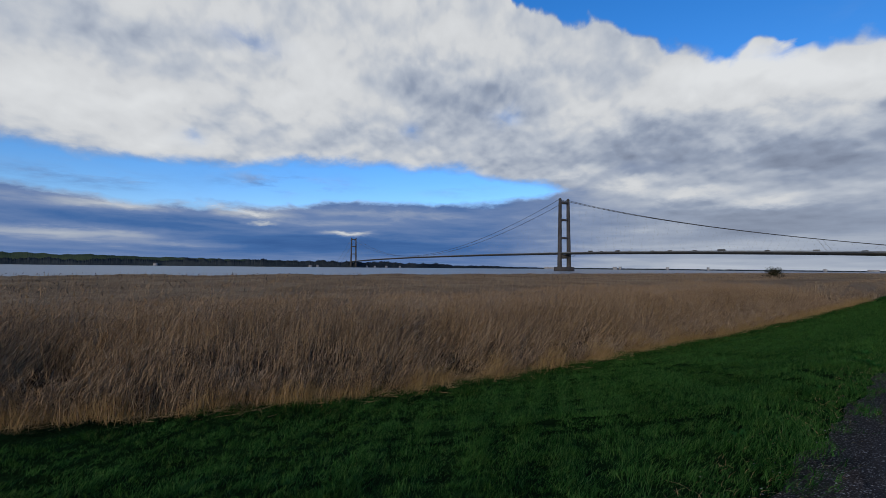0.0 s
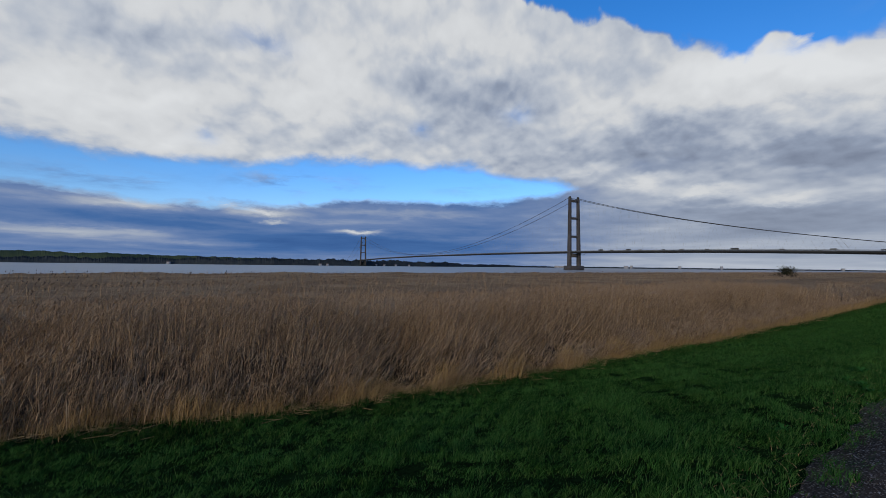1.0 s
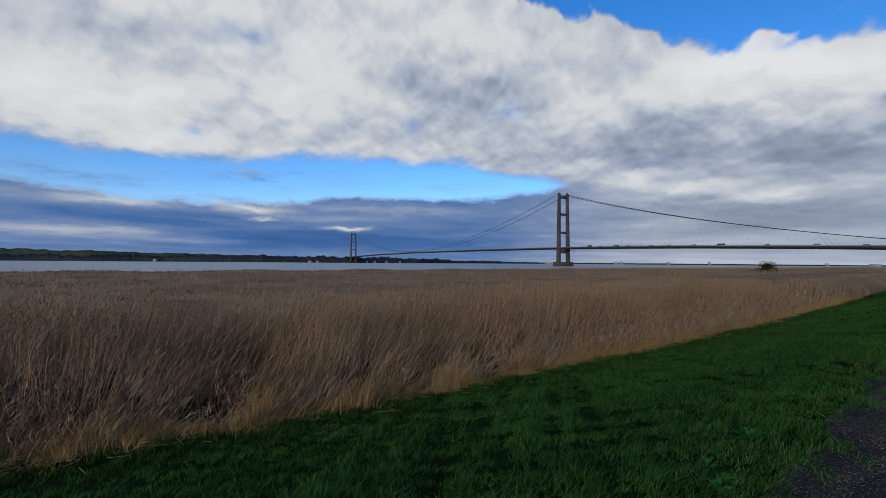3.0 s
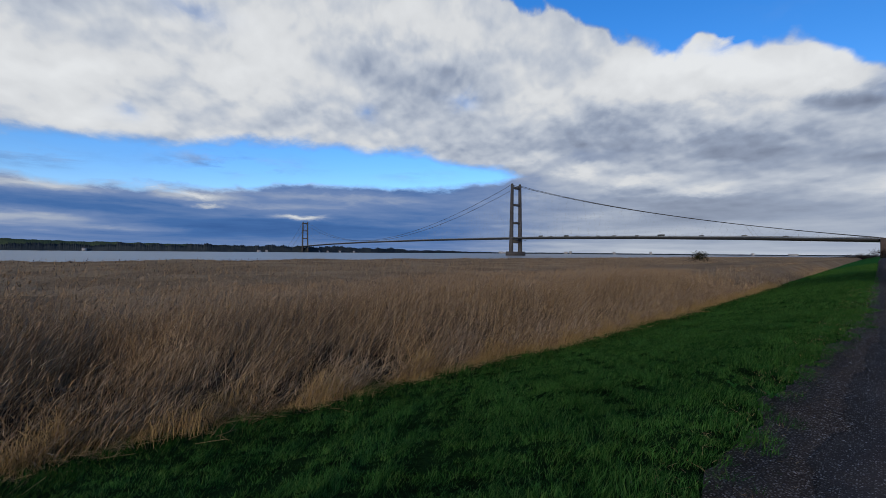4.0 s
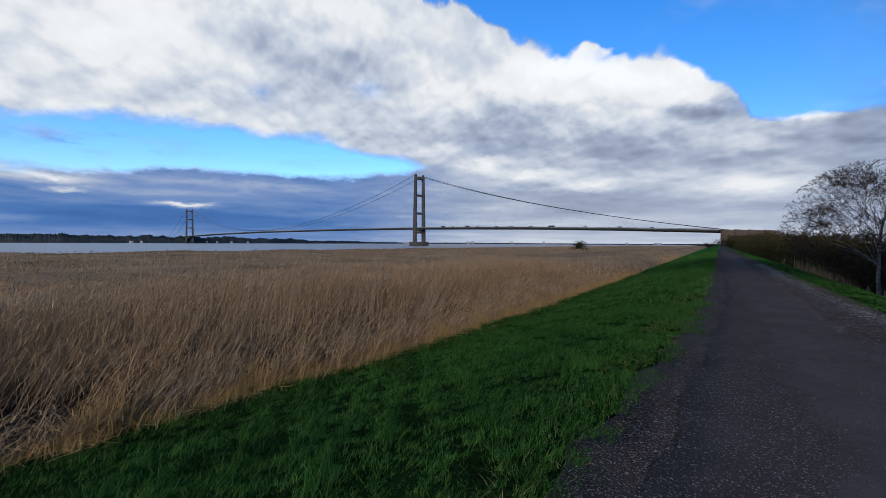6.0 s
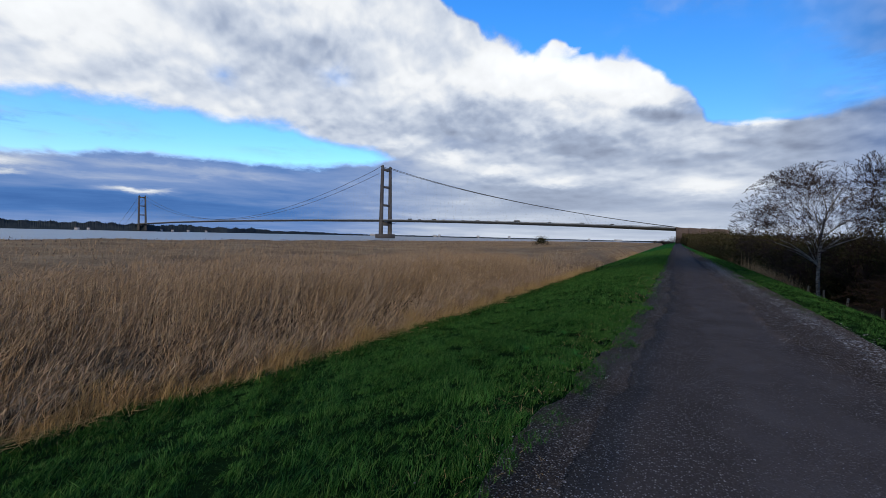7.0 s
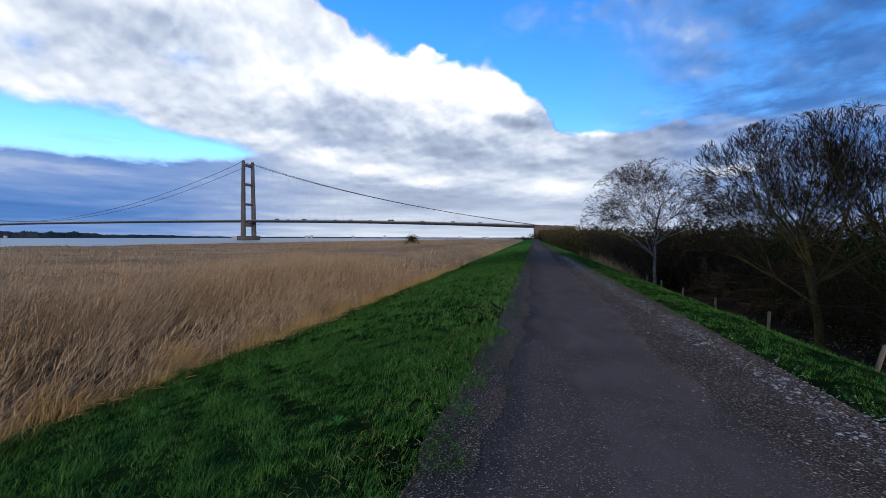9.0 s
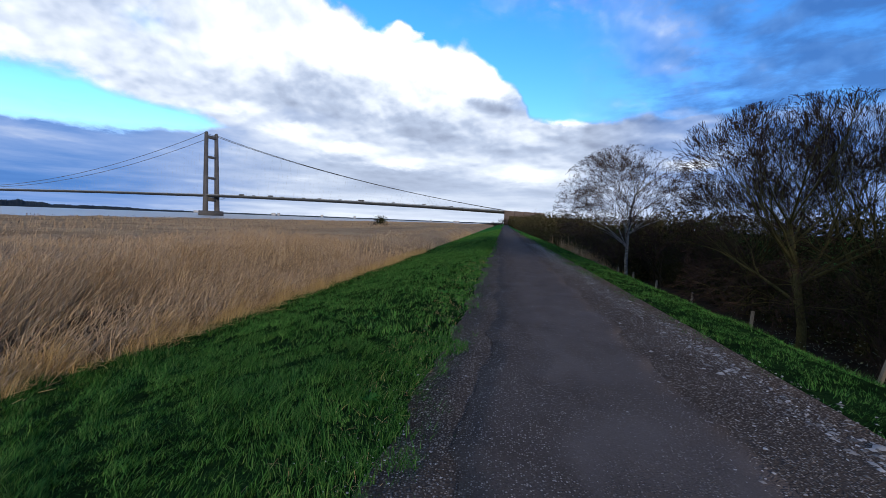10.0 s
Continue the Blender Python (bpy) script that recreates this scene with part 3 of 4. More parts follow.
def ridge(name, label, azimuths, dist, height, rough, mat, seed, base=-4.0):
    """A wooded skyline: a strip with a steep front, an uneven crest and a back slope."""
    a = np.radians(azimuths)
    d, h = dist(azimuths), height(azimuths)
    r = np.random.default_rng(seed)
    crest = h * (1 + 0.25 * rough * lumps(azimuths, 0 * a, 1.9, seed) + 0.18 * rough * lumps(azimuths, 0 * a, 0.45, seed)) \
        + rough * r.uniform(-0.10, 0.22, len(a)) * np.minimum(h, 22)
    v = []
    for k, (dd, zz) in enumerate(((0, 0 * h + base), (8, crest * 0.55), (25, crest), (120, crest * 0.95), (400, 0 * h + base))):
        dk = d + dd
        v.append(np.stack([dk * np.sin(a), dk * np.cos(a), zz], 1))
    v = np.stack(v, 1)
    i = (np.arange(len(a) - 1)[:, None] * 5 + np.arange(4)[None]).ravel()
    ob = new(name, mesh_of(name, v.reshape(-1, 3), np.stack([i, i + 5, i + 6, i + 1], 1), mat))
    return tagged(ob, label, "shore", kind="structure")


azs = np.arange(-125, -39, 0.035)
shore_d = lambda a: np.interp(a, (-125, -100, -90, -80, -70, -63, -55, -48, -42, -38, -30), (2700, 2250, 2100, 2050, 2060, 2140, 2450, 3000, 3600, 4000, 4200))
ridge("backdrop_hill", "low green hills with fields behind the far shore", azs, lambda a: shore_d(a) + 500,
      lambda a: np.interp(a, (-125, -98, -92, -86, -80, -74, -68, -62, -55), (52, 50, 46, 40, 36, 32, 26, 18, 4)), 0.35, M_field_far, 3)
ridge("backdrop_woodland", "dark wooded far shore of the estuary", azs, shore_d,
      lambda a: np.interp(a, (-125, -98, -90, -80, -70, -63, -57, -52, -48, -43, -40), (17, 18, 20, 24, 25, 24, 25, 20, 15, 13, 8)), 1.0, M_wood_far, 5)
ridge("backdrop_lowland", "thin flat hazy shore on the horizon", np.arange(-42, 8, 0.05), lambda a: 0 * a + 4350,
      lambda a: np.interp(a, (-42, -36, -25, -15, -6, 2, 8), (8, 9, 8, 6, 5, 9, 14)), 0.7, M_wood_far, 8)


def house(kind, az_, d, w, h, dp, roof):
    """A far building with a pitched roof, wall and roof being its parts."""
    a = math.radians(az_)
    ob = new(kind)
    ob.location = (d * math.sin(a), d * math.cos(a), 0)
    ob.rotation_euler = (0, 0, -a + 0.3 * math.sin(az_ * 7))
    v, f = box_arrays(0, 0, -4, h, w / 2, dp / 2)
    part("wall", mesh_of("wall", v, f, M_pale), ob)
    if roof:
        r = np.array([(-w / 2 - .4, -dp / 2 - .4, h), (w / 2 + .4, -dp / 2 - .4, h), (w / 2 + .4, dp / 2 + .4, h), (-w / 2 - .4, dp / 2 + .4, h), (-w / 2, 0, h + roof), (w / 2, 0, h + roof)])
        part("roof", mesh_of("roof", r, [np.array([(0, 1, 5, 4), (2, 3, 4, 5), (3, 2, 1, 0)]), np.array([(0, 4, 3), (1, 2, 5)])], M_slate), ob)
    return ob


for az_, d, w, h in ((-85.4, 2095, 16, 8), (-68.7, 2075, 18, 6), (-67.8, 2080, 12, 7),
                     (-61.6, 2225, 14, 7), (-60.5, 2250, 12, 6), (-59.0, 2320, 15, 7), (-57.2, 2380, 12, 7)):
    tagged(house("house", az_, d - 24, w * 0.8, h * 0.8, 8, 2.5), "small pale house with slate roof on the far shore", "house", "houses on the far shore")
for az_, w, h in ((-37.8, 40, 16), (-37.2, 60, 13), (-29.5, 34, 20), (-28.9, 20, 24), (-23.7, 22, 22), (-19.6, 16, 24), (-9.6, 18, 16), (-6.2, 60, 14)):
    tagged(house("warehouse", az_, 4290, w, h, 20, 0), "pale far-off warehouse block on the horizon", "building", "buildings on the horizon")


# ------------------------------------------------------------------ the suspension bridge
def span_z(s):
    """Height of the deck's top, s metres from the end block along the bridge."""
    return float(np.interp(s, (-60, 0, 130, 265, 400, 530, 800, 1235, 1600, 1940, 2250), (18.6, 19.6, 24.6, 28.6, 31.4, 33.4, 35.6, 36.2, 33.4, 27.5, 18)))


def spot(s, side=0.0, z=0.0):
    p = END + (T1 - END).normalized() * s if s <= 530 else T1 + ACROSS * (s - 530)
    return p + ALONG * side + Vector((0, 0, z))


bridge = tagged(new("suspension_bridge"), "long grey suspension bridge with concrete portal towers over the estuary", "bridge")
heading = (ALONG.x, ALONG.y)
TOP = 139.5
for base, pier_top in ((T1, 4.8), (T2, 1.0)):
    tower = part("tower", None, bridge, "tapered concrete tower with four cross beams")
    for side in (-1, 1):
        rings = []
        for f in (0.0, 0.25, 0.5, 0.75, 1.0):
            c, half = base + ALONG * side * (12.6 - 1.9 * f), 3.3 - 0.95 * f
            v, fs = box_arrays(c.x, c.y, 0, 1, half, half, 1.0, heading, 0.4)
            v = v[:8]
            v[:, 2] = pier_top - 1 + (TOP - pier_top + 1) * f
            rings.append(v)
        i = np.arange(4)[:, None] * 8 + np.arange(8)[None]
        j = np.arange(4)[:, None] * 8 + (np.arange(8)[None] + 1) % 8
        quads = np.stack([i.ravel(), j.ravel(), j.ravel() + 8, i.ravel() + 8], 1)
        part("leg", mesh_of("leg", np.concatenate(rings), [quads, np.arange(32, 40)[None]], M_concrete), tower)
        cap = base + ALONG * side * 10.7
        part("saddle", mesh_of("saddle", *box_arrays(cap.x, cap.y, TOP - 0.2, TOP + 3.0, 1.3, 2.8, 0.75, heading, 0.3), M_steel), tower)
    for zb, deep in ((131.5, 5.0), (97.0, 4.2), (60.5, 4.2), (21.5, 7.5)):
        part("cross_beam", mesh_of("cross_beam", *box_arrays(base.x, base.y, zb, zb + deep, 10.0, 2.2, 1.0, heading, 0.3), M_concrete), tower)
    if base is T1:
        part("pier", mesh_of("pier", *box_arrays(base.x, base.y, -5, pier_top, 23.5, 8.5, 0.98, heading, 4.0), M_concrete), bridge, "wide dark caisson standing in the water")

profile = np.array([(-14.3, -1.2), (-11.0, 0.0), (11.0, 0.0), (14.3, -1.2), (14.3, -1.6), (6.0, -3.8), (-6.0, -3.8), (-14.3, -1.6)])


def swept(stations, prof):
    v = []
    for s in stations:
        z = span_z(s)
        for u, w in prof:
            p = spot(s, u, z + w)
            v.append(tuple(p))
    k = len(prof)
    i = np.arange(len(stations) - 1)[:, None] * k + np.arange(k)[None]
    j = np.arange(len(stations) - 1)[:, None] * k + (np.arange(k)[None] + 1) % k
    return np.array(v), np.stack([i.ravel(), j.ravel(), j.ravel() + k, i.ravel() + k], 1)


stations = np.arange(0, 2230, 18.1)
part("deck", mesh_of("deck", *swept(stations, profile), M_steel), bridge, "slender streamlined steel box deck")
for side in (-14.2, -7.5, 7.5, 14.2):
    low_, high_ = (-1.25, 0.0) if abs(side) > 10 else (0.0, 1.1)
    bar = np.array([(side - 0.12, high_ - 0.35), (side + 0.12, high_ - 0.35), (side + 0.12, high_), (side - 0.12, high_)])
    part("railing", mesh_of("railing", *swept(stations, bar), M_rail), bridge)


def cable_z(s):
    if s <= 530:
        f = s / 530
        return 20.5 + (TOP + 1 - 20.5) * f - 22.0 * 4 * f * (1 - f) * 0.55
    if s <= 1940:
        f = (s - 530) / 1410
        return TOP + 1 - (TOP + 1 - 39.5) * 4 * f * (1 - f)
    f = (s - 1940) / 280
    return TOP + 1 - (TOP - 17) * f - 8 * 4 * f * (1 - f) * 0.5


for side in (-11.2, 11.2):
    ss = np.concatenate([np.linspace(0, 530, 31), np.linspace(530, 1940, 79)[1:], np.linspace(1940, 2220, 17)[1:]])
    pts_ = [tuple(spot(s, side, cable_z(s))) for s in ss]
    seg = [(*a, *b, 0.42, 0.42) for a, b in zip(pts_[:-1], pts_[1:])]
    part("main_cable", mesh_of("main_cable", *tubes(seg, 8), M_steel), bridge)
    seg = []
    for a, b in zip(ss[:-1], ss[1:]):
        for s, q in ((a, (a + b) / 2), (b, (a + b) / 2)):
            top, foot = spot(s, side, cable_z(s)), spot(q, side, span_z(q))
            if top.z > foot.z + 1:
                seg.append((*top, *foot, 0.035, 0.035))
    tagged(part("hangers", mesh_of("hangers", *tubes(seg, 3), M_rail), bridge), kind="stuff")
# inspection walkways slung under the deck beside the tower, and ropes hanging from the side-span cable
for s in (516, 544):
    seg = []
    for k in range(8):
        f0, f1 = k / 8 * math.pi, (k + 1) / 8 * math.pi
        p0 = spot(s + 7 * math.cos(f0) * (1 if s < 530 else -1), 12, span_z(530) - 4.3 - 2.6 * math.sin(f0))
        p1 = spot(s + 7 * math.cos(f1) * (1 if s < 530 else -1), 12, span_z(530) - 4.3 - 2.6 * math.sin(f1))
        seg.append((*p0, *p1, 0.35, 0.35))
    part("inspection_cradle", mesh_of("inspection_cradle", *tubes(seg, 5), M_steel), bridge)
seg = [(*spot(s, -11.2, cable_z(s)), *spot(s - 9, -11.2, span_z(s - 9)), 0.12, 0.12) for s in (112, 117)]
part("maintenance_rope", mesh_of("maintenance_rope", *tubes(seg, 4), M_rail), bridge)
for s in np.arange(30, 520, 34):
    p0 = spot(s, -13.4, span_z(s) - 1)
    part("lamp_post", mesh_of("lamp_post", *tubes([(*p0, p0.x, p0.y, p0.z + 5.0, 0.10, 0.07)], 5), M_rail), bridge)

# end blocks of the approach
end_ax = (T1 - END).normalized()
anchor = tagged(new("anchorage"), "stepped brown concrete anchorage blocks at the bridge end", "anchorage")
for i in range(4):
    c = END - end_ax * (8 + i * 13.5)
    v, fs = box_arrays(c.x, c.y, -3, 19.7 - 0.5 * i, 6.6, 15, 1.0, (end_ax.x, end_ax.y), 0.4)
    k = len(v) // 2
    along_ = (v[k:, 0] - c.x) * end_ax.x + (v[k:, 1] - c.y) * end_ax.y
    v[k:, 2] += 0.09 * along_
    part("block", mesh_of("block", v, fs, M_brown), anchor)


def vehicle(s, side, l, h, mat, kind, label):
    ob = new(kind)
    p = spot(s, side, span_z(s))
    ob.location = p
    d = end_ax if s < 530 else ACROSS
    ob.rotation_euler = (0, 0, math.atan2(d.y, d.x))
    part("body", mesh_of("body", *box_arrays(0, 0, 0.5, h, l / 2, 1.2, 0.94, (1, 0), 0.2), mat), ob)
    for wx in (-l * 0.32, l * 0.32):
        for wy in (-1.1, 1.1):
            part("wheel", mesh_of("wheel", *tubes([(wx, wy - 0.15, 0.48, wx, wy + 0.15, 0.48, 0.48, 0.48)], 10), M_steel), ob)
    return tagged(ob, label, kind, kind + "s on the bridge")


for s, side, l, h, mat, kind in ((455, -5, 9, 3.0, M_steel, "lorry"), (430, -5, 5, 1.9, M_steel, "car"), (395, -5, 9, 2.8, M_steel, "lorry"), (372, -5, 5, 2.0, M_rail, "car"),
                                 (330, -5, 5, 1.8, M_steel, "car"), (300, -5, 6, 2.2, M_rail, "van"), (262, -5, 5, 1.8, M_steel, "car"), (225, -5, 10, 3.0, M_steel, "lorry"),
                                 (170, -5, 5, 1.9, M_steel, "car"), (120, -5, 6, 2.4, M_rail, "van"), (78, -5, 5, 1.8, M_steel, "car")):
    vehicle(s, side, l, h, mat, kind, "small dark %s crossing the bridge deck" % kind)


# ------------------------------------------------------------------ trees
def ribbons(seg, seed=1):
    """Thin twigs as narrow flat strips, turned at random about their length."""
    seg = np.asarray(seg, float)
    a, b = seg[:, 0:3], seg[:, 3:6]
    d = b - a
    d /= np.maximum(np.linalg.norm(d, axis=1, keepdims=True), 1e-6)
    u = np.cross(d, np.random.default_rng(seed).normal(0, 1, d.shape))
    u /= np.maximum(np.linalg.norm(u, axis=1, keepdims=True), 1e-6)
    v = np.stack([a - u * seg[:, 6:7], a + u * seg[:, 6:7], b + u * seg[:, 7:8], b - u * seg[:, 7:8]], 1)
    return v.reshape(-1, 3), np.arange(4 * len(seg)).reshape(-1, 4)


def grow(r, p, d, length, radius, depth, out, spread=0.55, up=0.10, droop=0.0, kids=(3, 5), wob=0.085, steps=4, shrink=0.62, env=None):
    """Limbs by recursion: rows of segments per level go into out[depth]."""
    steps = 4 if depth > 1 else 3 - (depth == 0)
    seg_l = length / steps
    rad = radius
    marks = []
    for k in range(steps):
        d = d + Vector(r.normal(0, wob, 3)) + Vector((0, 0, up - droop * (0.4 + k / steps)))
        d.normalize()
        q = p + d * seg_l
        if env and sum(((q[i] - env[0][i]) / env[1][i]) ** 2 for i in range(3)) > 1:
            if not k:
                return
            break
        r1 = radius * (1 - 0.62 * (k + 1) / steps)
        out.setdefault(depth, []).append((*p, *q, rad, r1))
        marks.append((q.copy(), d.copy(), r1))
        p, rad = q, r1
    steps = len(marks)
    if depth <= 0:
        return
    n = int(r.integers(kids[0], kids[1] + 1))
    for k in range(n):
        i = min(steps - 1, int(r.uniform(0.3, 1.0) * steps)) if k else steps - 1
        q, dd, rr = marks[i]
        side = Vector(r.normal(0, 1, 3))
        side -= dd * side.dot(dd)
        side.normalize()
        f = spread * r.uniform(0.6, 1.35) if k else spread * 0.35
        grow(r, q, (dd + side * f).normalized(), length * shrink * r.uniform(0.75, 1.2), max(rr * 0.8, 0.004), depth - 1, out, spread, up, droop, kids, wob, steps, shrink, env)


def bare_tree(name, x, y, label, seed, trunk_h, trunk_r, limb_l, limbs, depth, bark, twig, lean=(0, 0), spread=0.6, up=0.1, droop=0.0, kids=(3, 4), low_limbs=0, tip=0.010, flat=0.0, toward=None, env=None, wob=0.15, fork=3):
    r = np.random.default_rng(seed)
    z = float(ground_z(x, y)) - 0.15
    tree = new(name)
    tree.location = (x, y, z)
    trunk, out = [], {}
    p, d = Vector((0, 0, 0)), Vector((lean[0], lean[1], 1)).normalized()
    marks = []
    for k in range(7):
        q = p + d * trunk_h / 7
        flare = 1.35 if k == 0 else 1.0
        r0, r1 = trunk_r * (1 - 0.08 * k) * flare, trunk_r * (1 - 0.08 * (k + 1))
        trunk.append((*p, *q, r0, r1))
        marks.append((q.copy(), r1))
        d = (d + Vector((*r.normal(0, 0.06, 2), 0.02))).normalized()
        p = q
    turn = r.uniform(0, 6.28)
    for k in range(limbs):
        a = turn + k * 2.4
        q, rr = marks[6 - (k % fork)]
        out_d = Vector((math.cos(a), math.sin(a), r.uniform(0.7, 1.5) - flat))
        grow(r, q, out_d.normalized(), limb_l * r.uniform(0.8, 1.15), rr * r.uniform(0.38, 0.62), depth, out, spread, up, droop, kids, wob, env=env)
    for k in range(low_limbs):
        a = r.uniform(0, 6.28) if toward is None else toward + r.normal(0, 0.7)
        q, rr = marks[2 + k % 4]
        grow(r, q, Vector((math.cos(a), math.sin(a), r.uniform(-0.1, 0.35))).normalized(), limb_l * r.uniform(0.5, 0.9), rr * 0.17, depth - 1, out, spread, 0.0, 0.03, kids, wob)
    part("trunk", mesh_of("trunk", *tubes(trunk, 10), bark, True), tree)
    limb_bark = bark
    rows_, k = out[depth], 0
    while k < len(rows_):
        e = k + 1
        while e < len(rows_) and rows_[e][0:3] == rows_[e - 1][3:6]:
            e += 1
        part("limb", mesh_of("limb", *tubes(rows_[k:e], 7), limb_bark, True), tree)
        k = e
    boughs = [s for lv in out if 1 < lv < depth for s in out[lv]]
    twigs_ = np.array([s for lv in (0, 1) for s in out.get(lv, [])])
    twigs_[:, 6:8] = np.maximum(twigs_[:, 6:8], tip)
    tagged(part("branchwork", mesh_of("branchwork", *tubes(boughs, 3), twig if bark is M_birch else limb_bark), tree), kind="stuff")
    tagged(part("crown", mesh_of("crown", *ribbons(twigs_, seed), twig), tree, "crown of bare fine twigs"), kind="stuff")
    return tagged(tree, label, "tree")


bare_tree("birch_tree", 9.2, 55.4, "bare silver birch with drooping twigs above the ditch", 11, 6.6, 0.13, 2.8, 26, 5, M_birch, M_birch_twig, (-0.05, 0.0), 0.58, 0.09, 0.16, (3, 5), 1, 0.0065, 0.1,
          env=((-0.5, 0, 5.6), (5.0, 5.0, 4.6)), wob=0.10, fork=5)
bare_tree("broadleaf_tree", 10.55, 39.2, "bare broadleaf tree with mossy trunk beside the fence", 21, 5.0, 0.165, 3.2, 17, 5, M_moss, M_twig, (0.03, 0.05), 0.52, 0.045, 0.0, (3, 5), 9, 0.006, -0.1, 3.0,
          env=((-0.2, 0.3, 5.1), (5.9, 5.9, 4.1)), wob=0.10, fork=5)
bare_tree("broadleaf_tree", 14.2, 41.5, "bare broadleaf tree with forked mossy trunk behind the ditch", 25, 4.0, 0.2, 3.4, 15, 5, M_moss, M_twig, (0.0, 0.0), 0.48, 0.045, 0.0, (3, 4), 6, 0.007, -0.1,
          env=((0, 0, 6.0), (5.4, 5.4, 4.6)), wob=0.10, fork=4)
bare_tree("broadleaf_tree", 15.5, 35.6, "tall bare broadleaf tree behind the ditch", 28, 4.4, 0.22, 3.4, 14, 5, M_bark, M_twig, (0.0, 0.0), 0.48, 0.045, 0.0, (3, 4), 4, 0.007, -0.1,
          env=((0, 0, 6.2), (5.2, 5.2, 4.6)), wob=0.085)
bare_tree("broadleaf_tree", 13.6, 29.5, "tall bare tree overhanging the fence", 31, 5.2, 0.2, 3.2, 12, 5, M_bark, M_twig, (-0.02, 0.0), 0.5, 0.045, 0.0, (3, 4), 3, 0.007, 0.2,
          env=((0, 0, 8.0), (4.6, 4.6, 5.2)), wob=0.085)


first = [o for o in bpy.data.objects if o.name.startswith("broadleaf_tree")]
for k, (x, y, turn, size) in enumerate(((17.6, 46.0, 80, 0.95), (20.0, 40.0, 200, 1.0), (19.0, 32.5, 310, 1.0), (13.6, 48.5, 140, 0.8), (17.5, 28.0, 40, 1.0))):
    ob = copy_thing(first[1 + k % 3], pose(x, y, float(ground_z(x, y)) - 0.15, 0, 0, turn))
    ob.scale = (size, size, size)
    tagged(ob, "bare broadleaf tree deeper in the thicket")

# scrub: bare shrubs and a thicket behind the ditch
def shrub(name, x, y, z, h, stems, seed, label, mat, tip=0.012, depth=2, width=0.6):
    r = np.random.default_rng(seed)
    out = {}
    for k in range(stems):
        a = r.uniform(0, 6.28)
        grow(r, Vector((r.normal(0, 0.25), r.normal(0, 0.25), 0)), Vector((math.cos(a) * width, math.sin(a) * width, 1)).normalized(),
             h * r.uniform(0.4, 0.65), 0.035, depth, out, 0.7, 0.03, 0.01, (3, 5))
    ob = new(name)
    ob.location = (x, y, z)
    thick = out[depth]
    fine_ = np.array([s for lv in out if lv < depth for s in out[lv]])
    fine_[:, 6:8] = np.maximum(fine_[:, 6:8], tip)
    for k in range(stems):
        part("stem", mesh_of("stem", *tubes(thick[4 * k:4 * k + 4], 4), M_bark), ob)
    tagged(part("crown", mesh_of("crown", *ribbons(fine_, seed), mat), ob), kind="stuff")
    return tagged(ob, label, "shrub")


r_ = np.random.default_rng(40)
kinds = [shrub("shrub", 0, 0, -50, 3.4 + 0.5 * k, 9, 60 + k, "bare tangled shrub in the thicket behind the ditch", M_twig) for k in range(4)]
placed = 0
for k in range(64):
    y = r_.uniform(27, 110)
    x = r_.uniform(12.5, 21) - (2.2 if y > 60 else 0)
    m = pose(x, y, float(ground_z(x, y)) - 0.1, 0, 0, r_.uniform(0, 360))
    ob = copy_thing(kinds[k % 4], m) if k >= 4 else kinds[k]
    if k < 4:
        ob.matrix_basis = m
    tagged(ob, group="shrubs of the thicket")
    s = r_.uniform(0.75, 1.2)
    ob.scale = (s, s, s * r_.uniform(0.85, 1.1))


def leaf_mass(name, xs, ys, zs, size, label, mat, seed, category="hedge"):
    """Loose small leaves and twig ends filling a hedge."""
    r = np.random.default_rng(seed)
    n = len(xs)
    c = np.stack([xs, ys, zs], 1)
    u, w = r.normal(0, 1, (n, 3)), r.normal(0, 1, (n, 3))
    u /= np.linalg.norm(u, axis=1, keepdims=True)
    w -= u * (u * w).sum(1, keepdims=True)
    w /= np.linalg.norm(w, axis=1, keepdims=True)
    s = (size * r.uniform(0.5, 1.3, n))[:, None]
    v = np.stack([c - u * s, c + w * s * 0.35, c + u * s, c - w * s * 0.35], 1)
    ob = new(name, mesh_of(name, v.reshape(-1, 3), np.arange(4 * n).reshape(-1, 4), mat))
    return tagged(ob, label, category, kind="stuff")


def hedge_fill(n, y0, y1, x_front, depth_, top, seed, power=1.0):
    r = np.random.default_rng(seed)
    y = y0 + (y1 - y0) * r.uniform(0, 1, n) ** power
    x = x_front(y) + depth_ * r.uniform(0, 1, n) ** 1.4
    g = ground_z(x, y)
    t = top(x, y) * (1 + 0.25 * lumps(x, y, 2.2, seed) + 0.12 * lumps(x, y, 0.7, seed + 1))
    edge = np.clip((x - x_front(y)) / 1.5 + 0.35, 0, 1)
    return x, y, g + (t - g) * edge * r.uniform(0, 1, n) ** 0.75


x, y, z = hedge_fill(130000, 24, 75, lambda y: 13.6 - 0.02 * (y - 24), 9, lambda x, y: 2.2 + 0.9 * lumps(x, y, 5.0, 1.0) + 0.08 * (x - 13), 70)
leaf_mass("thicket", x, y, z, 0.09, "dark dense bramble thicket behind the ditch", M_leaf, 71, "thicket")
x, y, z = hedge_fill(64000, 62, 320, lambda y: np.interp(y, (62, 75, 110, 320), (11.5, 9.5, 7.2, 6.5)), 8, lambda x, y: np.interp(y, (62, 90, 130, 320), (2.0, 2.7, 3.7, 5.2)) + 1.5 * lumps(x, y, 7.0, 2.0) + 1.1 * lumps(x, y, 3.0, 5.0), 72, 1.7)
leaf_mass("hedge", x, y, z, 0.22, "brown-green hawthorn hedge along the path", M_hedge, 73)
